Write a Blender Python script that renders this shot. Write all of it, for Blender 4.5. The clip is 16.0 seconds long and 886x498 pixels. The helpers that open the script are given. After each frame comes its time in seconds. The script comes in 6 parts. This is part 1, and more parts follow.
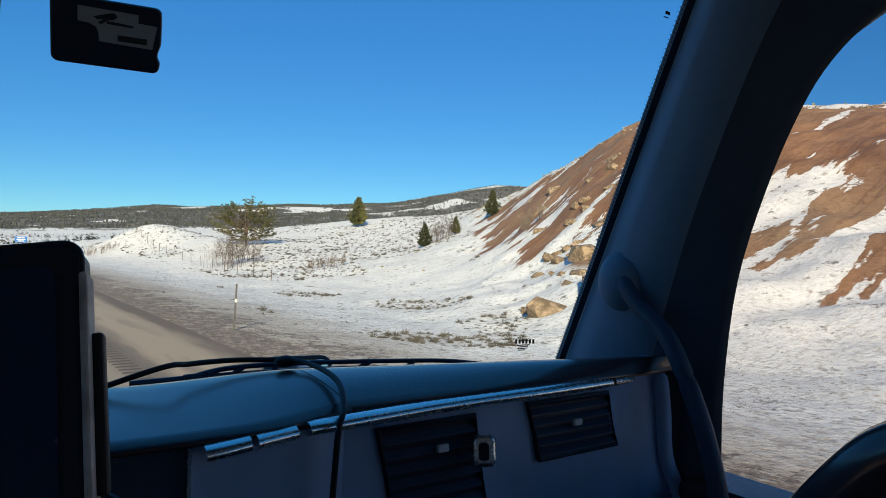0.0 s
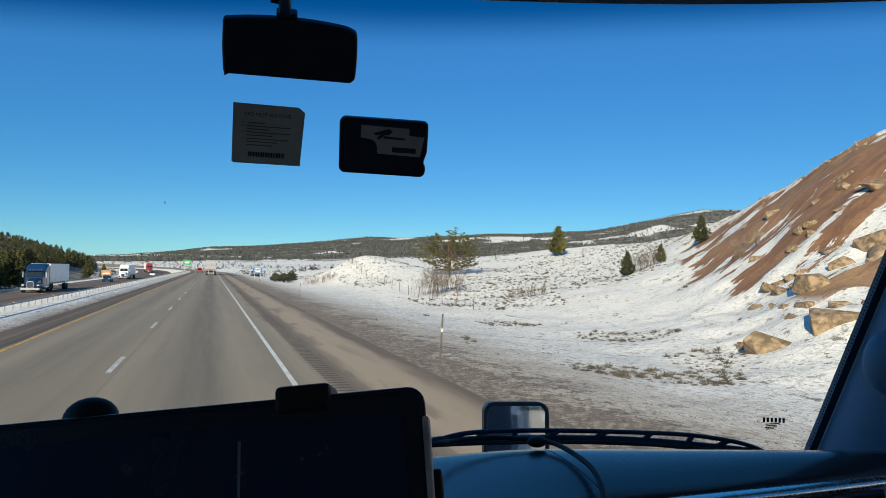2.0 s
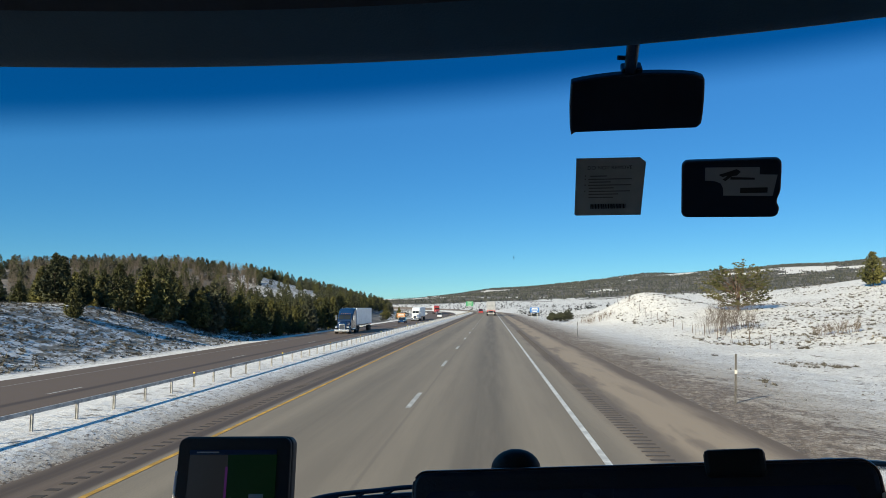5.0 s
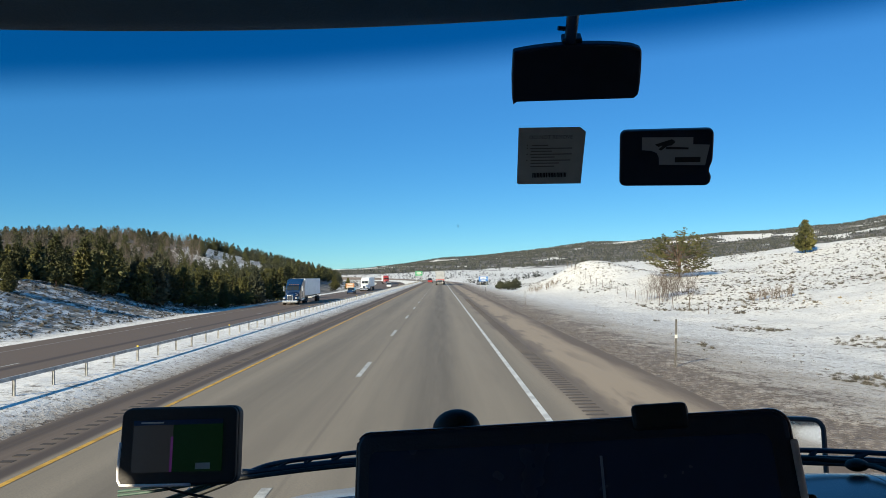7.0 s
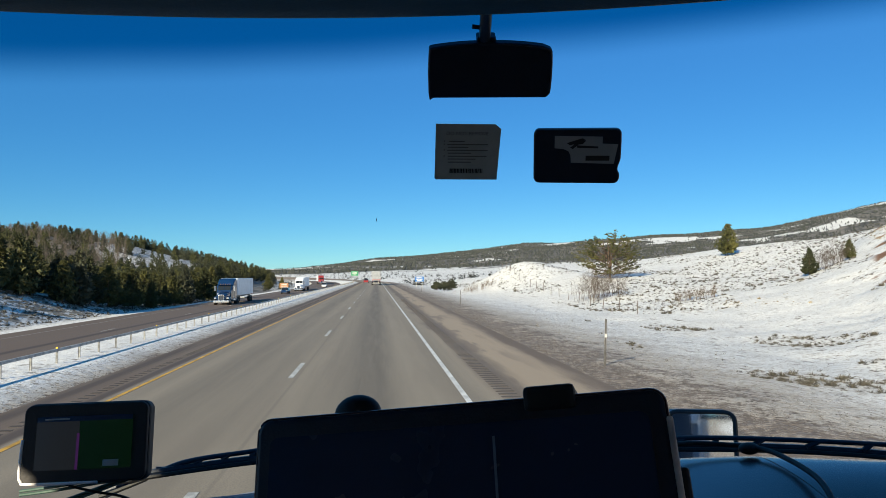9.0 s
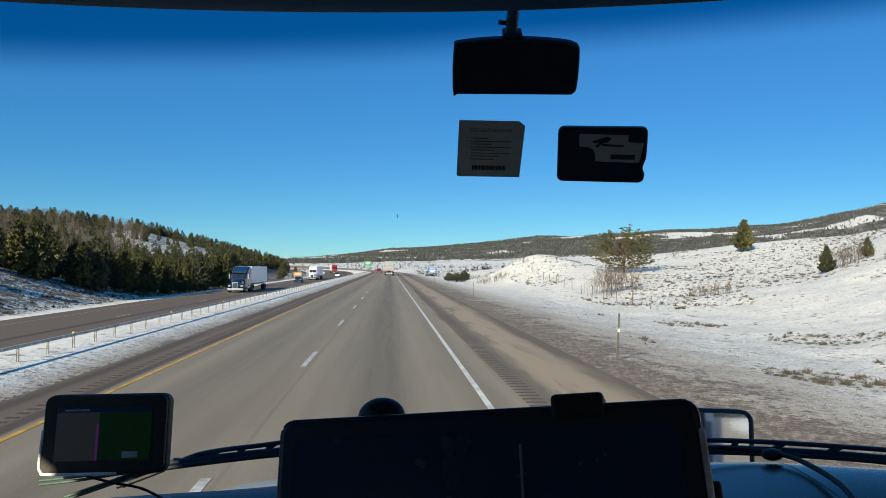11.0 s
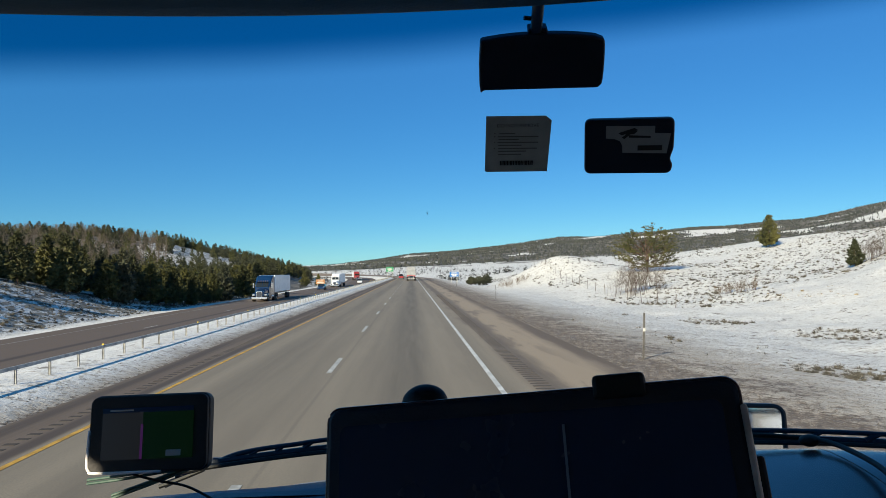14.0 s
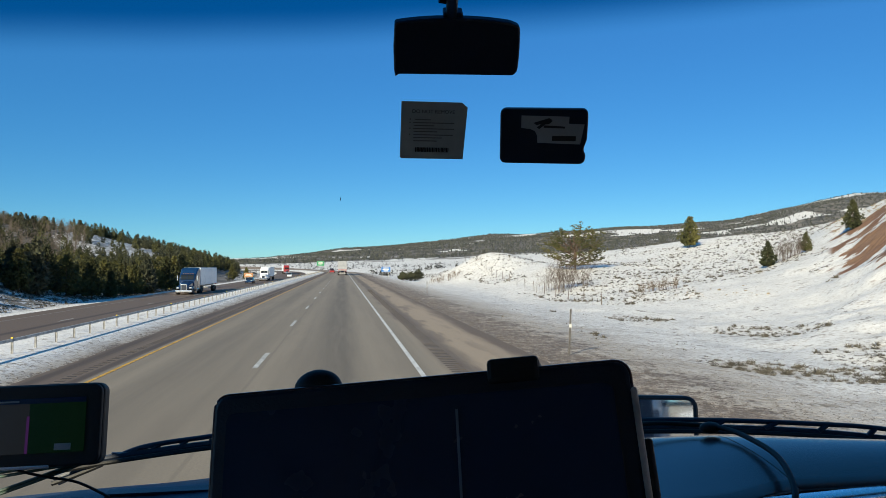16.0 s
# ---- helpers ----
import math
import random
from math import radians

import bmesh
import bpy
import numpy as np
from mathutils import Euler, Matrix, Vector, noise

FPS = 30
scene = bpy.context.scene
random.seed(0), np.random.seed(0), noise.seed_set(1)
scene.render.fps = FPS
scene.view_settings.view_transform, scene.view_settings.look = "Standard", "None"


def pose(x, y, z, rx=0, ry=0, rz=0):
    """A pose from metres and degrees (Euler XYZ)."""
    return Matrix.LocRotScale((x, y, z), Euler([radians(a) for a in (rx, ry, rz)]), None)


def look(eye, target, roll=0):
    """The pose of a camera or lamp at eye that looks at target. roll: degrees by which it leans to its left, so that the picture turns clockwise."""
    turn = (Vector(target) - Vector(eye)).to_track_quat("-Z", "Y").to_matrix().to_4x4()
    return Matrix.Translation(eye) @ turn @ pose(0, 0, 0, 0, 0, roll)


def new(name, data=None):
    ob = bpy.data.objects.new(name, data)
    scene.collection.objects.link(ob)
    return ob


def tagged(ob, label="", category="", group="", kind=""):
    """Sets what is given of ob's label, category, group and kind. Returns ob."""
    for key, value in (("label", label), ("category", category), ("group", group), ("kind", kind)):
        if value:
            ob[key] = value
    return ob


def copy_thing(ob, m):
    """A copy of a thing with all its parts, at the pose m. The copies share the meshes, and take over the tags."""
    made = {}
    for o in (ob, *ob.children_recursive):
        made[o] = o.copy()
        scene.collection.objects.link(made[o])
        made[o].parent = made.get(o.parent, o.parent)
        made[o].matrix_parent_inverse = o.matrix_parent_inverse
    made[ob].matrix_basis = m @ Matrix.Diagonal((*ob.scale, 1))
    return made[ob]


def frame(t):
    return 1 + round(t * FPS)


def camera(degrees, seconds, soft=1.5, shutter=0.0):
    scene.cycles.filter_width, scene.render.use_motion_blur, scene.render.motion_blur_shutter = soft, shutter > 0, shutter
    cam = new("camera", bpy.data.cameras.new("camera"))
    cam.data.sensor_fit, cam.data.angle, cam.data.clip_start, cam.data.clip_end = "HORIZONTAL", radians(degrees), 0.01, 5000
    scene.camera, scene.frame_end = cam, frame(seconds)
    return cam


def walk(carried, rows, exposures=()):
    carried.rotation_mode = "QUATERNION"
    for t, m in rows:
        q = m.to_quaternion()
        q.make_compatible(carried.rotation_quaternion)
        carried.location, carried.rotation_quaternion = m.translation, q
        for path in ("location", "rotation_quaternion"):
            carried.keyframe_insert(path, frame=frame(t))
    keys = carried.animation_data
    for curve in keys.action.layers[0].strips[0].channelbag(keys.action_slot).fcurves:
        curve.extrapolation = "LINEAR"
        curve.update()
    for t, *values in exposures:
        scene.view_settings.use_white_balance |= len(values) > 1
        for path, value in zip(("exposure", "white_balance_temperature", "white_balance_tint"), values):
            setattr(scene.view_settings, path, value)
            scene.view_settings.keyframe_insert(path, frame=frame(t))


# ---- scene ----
LENS = 65.0
cam = camera(LENS, 16.0, soft=0.6)

# seconds, eye x y z, yaw, pitch, roll (degrees)
ROWS = [
    (0, 0.1226, 0.0163, 2.4363, -34.73, -0.25, 1.36),
    (0.5, 0.1076, 0.0128, 2.4368, -31.34, 0.08, 1.47),
    (1, 0.0887, 0.0047, 2.4704, -26.44, 2.06, 2.34),
    (1.5, 0.0715, 0.0095, 2.4784, -22.34, 1.88, 2.20),
    (2, 0.0504, 0.0074, 2.5054, -18.37, 1.77, 1.13),
    (2.5, 0.0176, 0.0092, 2.5065, -13.15, 2.44, -0.11),
    (3, -0.0013, 0.0074, 2.5182, -7.80, 2.88, -0.40),
    (3.5, -0.0165, -0.0079, 2.5153, -2.47, 2.69, 0.42),
    (4, -0.0221, -0.0088, 2.5250, 2.11, 4.33, -1.04),
    (4.2, -0.0328, 0.0024, 2.5215, 3.77, 4.88, 0.06),
    (6.3, -0.0363, 0.0160, 2.5142, 3.87, 2.51, -0.41),
    (6.5, -0.0297, 0.0212, 2.5120, 2.84, 1.84, -0.58),
    (7, -0.0297, -0.0008, 2.5154, -0.24, 2.23, -0.71),
    (7.5, -0.0264, -0.0060, 2.5142, -2.96, 2.08, -0.56),
    (8, -0.0165, -0.0103, 2.5062, -4.92, 2.22, -0.06),
    (10.3, -0.0037, -0.0129, 2.5063, -5.60, 2.18, -0.53),
    (10.5, -0.0061, -0.0078, 2.5062, -5.25, 1.74, -0.33),
    (11, -0.0151, -0.0038, 2.5144, -4.38, 1.49, 0.50),
    (11.5, -0.0202, 0.0057, 2.4949, -3.88, 0.79, 0.12),
    (12, -0.0208, 0.0106, 2.5056, -3.37, 0.94, -0.02),
    (12.5, -0.0260, -0.0007, 2.5076, -2.88, 1.43, -0.32),
    (13, -0.0257, -0.0096, 2.4993, -2.78, 1.52, -0.53),
    (13.5, -0.0230, -0.0116, 2.4992, -2.49, 1.77, -1.22),
    (14, -0.0280, -0.0147, 2.5031, -2.63, 1.84, -0.99),
    (14.5, -0.0200, -0.0142, 2.5039, -3.02, 2.28, 0.03),
    (15, -0.0224, -0.0154, 2.5038, -3.38, 2.39, -0.16),
    (15.5, -0.0134, -0.0011, 2.4915, -4.35, 1.74, 0.24),
    (16, -0.0027, -0.0015, 2.4932, -8.21, 1.41, -0.17),
]


def heading(x, y, z, yaw, pitch, roll):
    return Matrix.Translation((x, y, z)) @ Euler((radians(90 + pitch), 0, radians(yaw))).to_matrix().to_4x4() @ pose(0, 0, 0, 0, 0, roll)


walk(cam, [(t, heading(*row)) for t, *row in ROWS], exposures=[(0.0, 0.72), (3.0, 0.62), (4.2, 0.65), (6.3, 0.78), (8.2, 0.82), (10.3, 0.74), (12.0, 0.69), (16.0, 0.71)])

# ---- world and sun ----
SUN_ELEVATION, SUN_BEHIND = 22.0, 34.0      # degrees; the sun stands behind the truck, to its left
sun_way = Vector((-math.sin(radians(SUN_BEHIND)) * math.cos(radians(SUN_ELEVATION)),
                  -math.cos(radians(SUN_BEHIND)) * math.cos(radians(SUN_ELEVATION)), math.sin(radians(SUN_ELEVATION))))
world = bpy.data.worlds.new("winter_sky")
scene.world = world
world.use_nodes = True
wn = world.node_tree.nodes
sky = wn.new("ShaderNodeTexSky")
sky.sky_type, sky.sun_disc = "NISHITA", False
sky.sun_elevation = radians(SUN_ELEVATION)
sky.sun_rotation = math.atan2(sun_way.x, sun_way.y)
sky.altitude, sky.air_density, sky.dust_density, sky.ozone_density = 2300, 1.0, 0.0, 4.0
wn["Background"].inputs[1].default_value = 0.079
deep = wn.new("ShaderNodeHueSaturation")
deep.inputs["Saturation"].default_value = 1.22
world.node_tree.links.new(sky.outputs[0], deep.inputs["Color"])
even = wn.new("ShaderNodeMix")
even.data_type = "RGBA"
even.inputs[0].default_value = 0.42
even.inputs[7].default_value = (0.15, 2.30, 4.9, 1.0)
world.node_tree.links.new(deep.outputs[0], even.inputs[6])
# thin dry air: greener towards the horizon, deeper blue higher up
way, height, rise, tint = wn.new("ShaderNodeTexCoord"), wn.new("ShaderNodeSeparateXYZ"), wn.new("ShaderNodeMapRange"), wn.new("ShaderNodeMix")
rise.inputs[1].default_value, rise.inputs[2].default_value = 0.02, 0.30
tint.data_type, tint.blend_type = "RGBA", "MULTIPLY"
tint.inputs[0].default_value = 1.0
shade = wn.new("ShaderNodeMix")
shade.data_type = "RGBA"
shade.inputs[6].default_value, shade.inputs[7].default_value = (0.80, 1.02, 0.94, 1.0), (1.28, 0.95, 1.03, 1.0)
world.node_tree.links.new(way.outputs["Generated"], height.inputs[0])
world.node_tree.links.new(height.outputs[2], rise.inputs[0])
world.node_tree.links.new(rise.outputs[0], shade.inputs[0])
world.node_tree.links.new(even.outputs[2], tint.inputs[6])
world.node_tree.links.new(shade.outputs[2], tint.inputs[7])
world.node_tree.links.new(tint.outputs[2], wn["Background"].inputs[0])
lamp = bpy.data.lights.new("sun", "SUN")
lamp.energy, lamp.angle, lamp.color = 5.0, radians(0.53), (1.0, 0.85, 0.61)
new("sun", lamp).matrix_world = look(sun_way * 50, (0, 0, 0))


# ---- material helpers ----
class Nodes:
    """A small node builder on one material."""

    def __init__(self, name):
        self.mat = bpy.data.materials.new(name)
        self.mat.use_nodes = True
        self.tree = self.mat.node_tree
        self.bsdf = self.tree.nodes["Principled BSDF"]
        self.out = self.tree.nodes["Material Output"]

    def node(self, kind):
        return self.tree.nodes.new(kind)

    def link(self, a, b):
        self.tree.links.new(a, b)

    def put(self, socket, value):
        if hasattr(value, "is_linked"):
            self.link(value, socket)
        else:
            socket.default_value = value

    def coords(self, kind="Object", scale=(1, 1, 1), turn=(0, 0, 0)):
        c, m = self.node("ShaderNodeTexCoord"), self.node("ShaderNodeMapping")
        self.link(c.outputs[kind], m.inputs[0])
        m.inputs["Scale"].default_value, m.inputs["Rotation"].default_value = scale, turn
        return m.outputs[0]

    def noise(self, where, scale, detail=4.0, rough=0.6):
        n = self.node("ShaderNodeTexNoise")
        self.link(where, n.inputs["Vector"])
        n.inputs["Scale"].default_value, n.inputs["Detail"].default_value, n.inputs["Roughness"].default_value = scale, detail, rough
        return n.outputs[0]

    def ramp(self, value, low, high, to_low=0.0, to_high=1.0):
        n = self.node("ShaderNodeMapRange")
        n.interpolation_type = "SMOOTHSTEP"
        self.put(n.inputs[0], value)
        n.inputs[1].default_value, n.inputs[2].default_value, n.inputs[3].default_value, n.inputs[4].default_value = low, high, to_low, to_high
        return n.outputs[0]

    def math(self, op, a, b=0.0):
        n = self.node("ShaderNodeMath")
        n.operation = op
        self.put(n.inputs[0], a)
        self.put(n.inputs[1], b)
        return n.outputs[0]

    def mix(self, factor, a, b):
        n = self.node("ShaderNodeMix")
        n.data_type = "RGBA"
        self.put(n.inputs[0], factor)
        for socket, value in ((n.inputs[6], a), (n.inputs[7], b)):
            self.put(socket, value if hasattr(value, "is_linked") else (*value, 1.0))
        return n.outputs[2]

    def attr(self, name):
        n = self.node("ShaderNodeAttribute")
        n.attribute_name = name
        return n.outputs["Fac"]

    def bump(self, height, strength=0.3, distance=0.02):
        n = self.node("ShaderNodeBump")
        self.link(height, n.inputs["Height"])
        n.inputs["Strength"].default_value, n.inputs["Distance"].default_value = strength, distance
        self.link(n.outputs[0], self.bsdf.inputs["Normal"])

    def set(self, color=None, rough=None, metal=None, **more):
        for key, value in (("Base Color", color), ("Roughness", rough), ("Metallic", metal), *((k.replace("_", " "), v) for k, v in more.items())):
            if value is not None:
                self.put(self.bsdf.inputs[key], (*value, 1.0) if isinstance(value, tuple) and len(value) == 3 else value)
        return self.mat


def plain(name, color, rough=0.6, metal=0.0, vary=0.15, scale=8.0, bump=0.15, grain=180.0, **more):
    """A surface of one colour with soft stains, a fine grain and a little relief."""
    n = Nodes(name)
    where = n.coords()
    stain, fine = n.noise(where, scale, 5), n.noise(where, grain, 3)
    dark = tuple(c * (1 - vary) for c in color)
    light = tuple(min(1.0, c * (1 + vary)) for c in color)
    col = n.mix(n.ramp(stain, 0.35, 0.65), dark, light)
    n.set(col, n.math("ADD", n.math("MULTIPLY", fine, 0.2), rough - 0.1), metal, **more)
    if bump:
        n.bump(fine, bump, 0.002)
    return n.mat


def ground_material():
    n = Nodes("snow_and_sage")
    where = n.coords()
    lat, red, wood = n.attr("lat"), n.attr("red"), n.attr("wood")
    big, mid, fine = n.noise(where, 0.035, 5), n.noise(where, 0.35, 6, 0.65), n.noise(where, 3.2, 6, 0.7)
    snow = n.mix(n.ramp(mid, 0.3, 0.7), (0.68, 0.66, 0.625), (0.84, 0.815, 0.77))
    soil = n.mix(n.ramp(fine, 0.35, 0.65), (0.16, 0.115, 0.08), (0.33, 0.25, 0.18))
    # thin snow on the open range lets dry grass and soil through
    thin = n.ramp(n.math("ADD", n.math("MULTIPLY", fine, 0.65), n.math("MULTIPLY", mid, 0.45)), 0.60, 0.72)
    open_range = n.mix(n.math("MULTIPLY", thin, 0.75), snow, soil)
    speck = n.math("MULTIPLY", n.ramp(n.noise(where, 1.5, 5, 0.75), 0.57, 0.63), n.ramp(n.math("ADD", mid, big), 0.78, 1.0))
    open_range = n.mix(n.math("MULTIPLY", speck, 0.85), open_range, (0.12, 0.10, 0.075))
    brush = n.math("MULTIPLY", n.ramp(lat, -30.5, -34.0), n.ramp(n.math("ADD", n.math("MULTIPLY", n.noise(n.coords(scale=(1.0, 0.5, 1.0)), 0.9, 6, 0.78), 0.8), n.math("MULTIPLY", mid, 0.2)), 0.465, 0.515, 0.0, 0.88))
    open_range = n.mix(brush, open_range, (0.13, 0.115, 0.085))
    patch = n.math("MULTIPLY", n.ramp(n.noise(n.coords(scale=(0.5, 1, 1)), 0.22, 4, 0.6), 0.66, 0.70), n.ramp(fine, 0.35, 0.6))
    open_range = n.mix(n.math("MULTIPLY", patch, 0.85), open_range, (0.20, 0.105, 0.065))
    # bare soil and brown grit thrown beside the pavement
    edge = n.math("MAXIMUM", n.math("SUBTRACT", lat, 5.2), n.math("MULTIPLY", n.math("SUBTRACT", -6.85, lat), 8.0))
    edge = n.math("ADD", edge, n.math("MULTIPLY", n.math("SUBTRACT", mid, 0.5), 8.0))
    edge = n.math("ADD", edge, n.math("MULTIPLY", n.math("SUBTRACT", fine, 0.5), 9.0))
    gravel = n.noise(where, 11.0, 4, 0.7)
    edge = n.math("ADD", edge, n.math("MULTIPLY", n.math("SUBTRACT", gravel, 0.5), 7.0))
    dirty = n.ramp(edge, 2.1, 3.0, 0.95, 0.0)
    grit = n.mix(n.ramp(fine, 0.3, 0.7), (0.125, 0.090, 0.064), (0.33, 0.255, 0.185))
    fleck = n.noise(where, 6.5, 5, 0.8)
    grit = n.mix(n.ramp(fleck, 0.57, 0.48, 0.0, 0.45), grit, (0.085, 0.060, 0.043))
    tan = n.mix(n.ramp(edge, 2.5, 9.0, 0.80, 0.0), open_range, (0.40, 0.325, 0.24))
    tan = n.mix(n.math("MULTIPLY", n.ramp(gravel, 0.56, 0.66), n.ramp(edge, 4.0, 12.0, 0.85, 0.12)), tan, (0.25, 0.20, 0.155))
    mottle = n.noise(n.coords(scale=(1.0, 0.8, 1.0)), 5.0, 6, 0.8)
    tan = n.mix(n.math("MULTIPLY", n.ramp(mottle, 0.52, 0.58), n.ramp(edge, 4.0, 22.0, 0.85, 0.34)), tan, (0.31, 0.265, 0.21))
    near = n.mix(n.math("MULTIPLY", dirty, n.ramp(fleck, 0.52, 0.60, 1.0, 0.45)), tan, grit)
    # red cut slope with streaks of snow that run down it
    streak_at = n.coords(scale=(0.16, 0.55, 0.10), turn=(0, 0, radians(-28)))
    streak = n.noise(streak_at, 0.55, 5, 0.6)
    earth = n.mix(n.ramp(mid, 0.3, 0.7), (0.215, 0.098, 0.044), (0.335, 0.178, 0.090))
    earth = n.mix(n.ramp(big, 0.42, 0.62, 0.0, 0.75), earth, (0.335, 0.218, 0.118))
    earth = n.mix(n.ramp(fine, 0.50, 0.66, 0.0, 0.45), earth, (0.105, 0.046, 0.022))
    rill = n.noise(n.coords(scale=(0.10, 1.0, 0.10), turn=(0, 0, radians(-28))), 1.3, 5, 0.7)
    earth = n.mix(n.ramp(rill, 0.49, 0.60, 0.0, 0.48), earth, (0.115, 0.050, 0.024))
    crumbs = n.noise(where, 7.0, 4, 0.7)
    earth = n.mix(n.ramp(crumbs, 0.56, 0.64, 0.0, 0.42), earth, (0.10, 0.046, 0.024))
    bare = n.math("ADD", red, n.math("MULTIPLY", n.math("SUBTRACT", streak, 0.5), 5.4))
    bare = n.math("ADD", bare, n.math("MULTIPLY", n.math("SUBTRACT", fine, 0.5), 0.5))
    bare = n.math("MULTIPLY", n.ramp(bare, 0.47, 0.55), n.ramp(red, 0.03, 0.2))
    col = n.mix(bare, near, earth)
    # far woods: dark floor between the trees, with open snowy meadows
    wooded = n.math("ADD", wood, n.math("MULTIPLY", n.math("SUBTRACT", n.noise(n.coords(scale=(1, 1, 4)), 0.009, 7, 0.62), 0.5), 2.4))
    floor = n.mix(n.ramp(n.noise(where, 0.05, 7, 0.75), 0.4, 0.6), (0.05, 0.05, 0.045), (0.20, 0.175, 0.145))
    col = n.mix(n.math("MULTIPLY", n.ramp(wooded, 0.46, 0.58), n.ramp(wood, 0.02, 0.1)), col, floor)
    n.set(col, n.ramp(mid, 0.3, 0.7, 0.75, 0.95))
    relief = n.math("ADD", n.math("MULTIPLY", mid, 0.9), n.math("ADD", n.math("MULTIPLY", fine, 0.65), n.math("MULTIPLY", gravel, 0.16)))
    n.bump(n.math("MULTIPLY", relief, n.ramp(lat, -6.0, 4.0, 0.5, 1.0)), 0.74, 0.17)
    return n.mat


def asphalt(name, tone, brown):
    n = Nodes(name)
    where = n.coords()
    fine, mid = n.noise(where, 38.0, 4, 0.7), n.noise(n.coords(scale=(1, 0.12, 1)), 1.1, 5, 0.6)
    lanes = n.noise(n.coords(scale=(1, 0.012, 1)), 0.9, 3, 0.5)
    col = n.mix(n.ramp(fine, 0.3, 0.7), tuple(c * 0.82 for c in tone), tuple(c * 1.16 for c in tone))
    col = n.mix(n.ramp(lanes, 0.40, 0.66, 0.0, 0.55), col, tuple(c * 0.66 for c in tone))
    lat = n.attr("lat")
    wander = n.math("MULTIPLY", n.math("SUBTRACT", mid, 0.5), 0.9)
    oil = n.math("MAXIMUM", n.ramp(n.math("ABSOLUTE", n.math("ADD", lat, 0.15)), 0.15, 1.0, 0.85, 0.0), n.ramp(n.math("ABSOLUTE", n.math("ADD", lat, 3.85)), 0.2, 1.0, 0.50, 0.0))
    oil = n.math("MULTIPLY", oil, n.ramp(n.noise(n.coords(scale=(1, 0.05, 1)), 1.6, 5, 0.65), 0.30, 0.62, 0.55, 1.0))
    col = n.mix(oil, col, tuple(c * 0.46 for c in tone))
    drag = n.noise(n.coords(scale=(1, 0.03, 1)), 3.2, 5, 0.65)
    col = n.mix(n.ramp(drag, 0.46, 0.70, 0.0, 0.16), col, tuple(c * 0.60 for c in tone))
    col = n.mix(n.ramp(drag, 0.52, 0.34, 0.0, 0.12), col, tuple(min(1, c * 1.22) for c in tone))
    shoulder = n.math("MULTIPLY", n.ramp(lat, 2.1, 3.2), n.ramp(lat, 4.2, 5.4, 1.0, 0.6))
    col = n.mix(n.math("MULTIPLY", shoulder, 0.88), col, (0.355, 0.272, 0.185))
    col = n.mix(n.ramp(n.math("ABSOLUTE", n.math("SUBTRACT", n.math("ADD", lat, wander), 2.9)), 0.15, 0.6, 0.72, 0.0), col, (0.092, 0.071, 0.053))
    col = n.mix(n.math("MULTIPLY", n.ramp(lat, -5.56, -5.75), n.ramp(drag, 0.35, 0.65, 0.80, 1.0)), col, (0.125, 0.088, 0.062))
    for at, wide in ((5.80, 0.22), (6.72, 0.34)):
        off = n.math("ABSOLUTE", n.math("ADD", lat, n.math("ADD", at, n.math("MULTIPLY", wander, 0.35))))
        col = n.mix(n.math("MULTIPLY", n.ramp(off, 0.06, wide, 0.9, 0.0), n.ramp(drag, 0.30, 0.55, 0.35, 1.0)), col, (0.068, 0.048, 0.034))
    col = n.mix(n.ramp(n.math("ADD", n.math("ABSOLUTE", n.math("SUBTRACT", lat, 5.15)), n.math("MULTIPLY", n.math("SUBTRACT", mid, 0.5), 1.6)), 0.1, 0.75, 0.9, 0.0), col, (0.12, 0.085, 0.058))
    stain = n.math("MULTIPLY", n.ramp(mid, 0.50, 0.60), n.ramp(n.math("ABSOLUTE", n.math("SUBTRACT", lat, 3.3)), 0.2, 1.3, 0.75, 0.12))
    col = n.mix(n.math("MULTIPLY", stain, brown), col, (0.115, 0.085, 0.065))
    tar = n.math("ABSOLUTE", n.math("SUBTRACT", n.math("ABSOLUTE", n.math("ADD", lat, n.math("ADD", 19.4, n.math("MULTIPLY", wander, 0.3)))), 1.5))
    col = n.mix(n.ramp(tar, 0.08, 0.5, 0.8, 0.0), col, (0.045, 0.030, 0.023))
    seam = n.math("MINIMUM", n.math("ABSOLUTE", n.math("ADD", lat, n.math("ADD", 1.99, n.math("MULTIPLY", wander, 0.06)))), n.math("ABSOLUTE", n.math("ADD", lat, n.math("ADD", 5.70, n.math("MULTIPLY", wander, 0.15)))))
    col = n.mix(n.ramp(seam, 0.015, 0.05, 0.18, 0.0), col, (0.06, 0.048, 0.038))
    n.set(col, 0.82)
    n.bump(fine, 0.25, 0.006)
    return n.mat


def leaf(name, dark, light):
    """Needles and scrub: every clump has its own tone, and neighbouring plants differ."""
    n = Nodes(name)
    geo = n.node("ShaderNodeNewGeometry")
    plant = n.node("ShaderNodeTexNoise")
    n.link(geo.outputs["Position"], plant.inputs["Vector"])
    plant.inputs["Scale"].default_value, plant.inputs["Detail"].default_value = 0.28, 3.0
    o = n.node("ShaderNodeObjectInfo").outputs["Random"]
    tone = n.math("ADD", n.math("MULTIPLY", geo.outputs["Random Per Island"], 0.40), n.math("MULTIPLY", n.ramp(plant.outputs[0], 0.32, 0.68), 0.60))
    col = n.mix(tone, dark, light)
    col = n.mix(n.math("MULTIPLY", o, 0.45), col, tuple(c * 0.9 for c in dark))
    return n.set(col, 0.8)


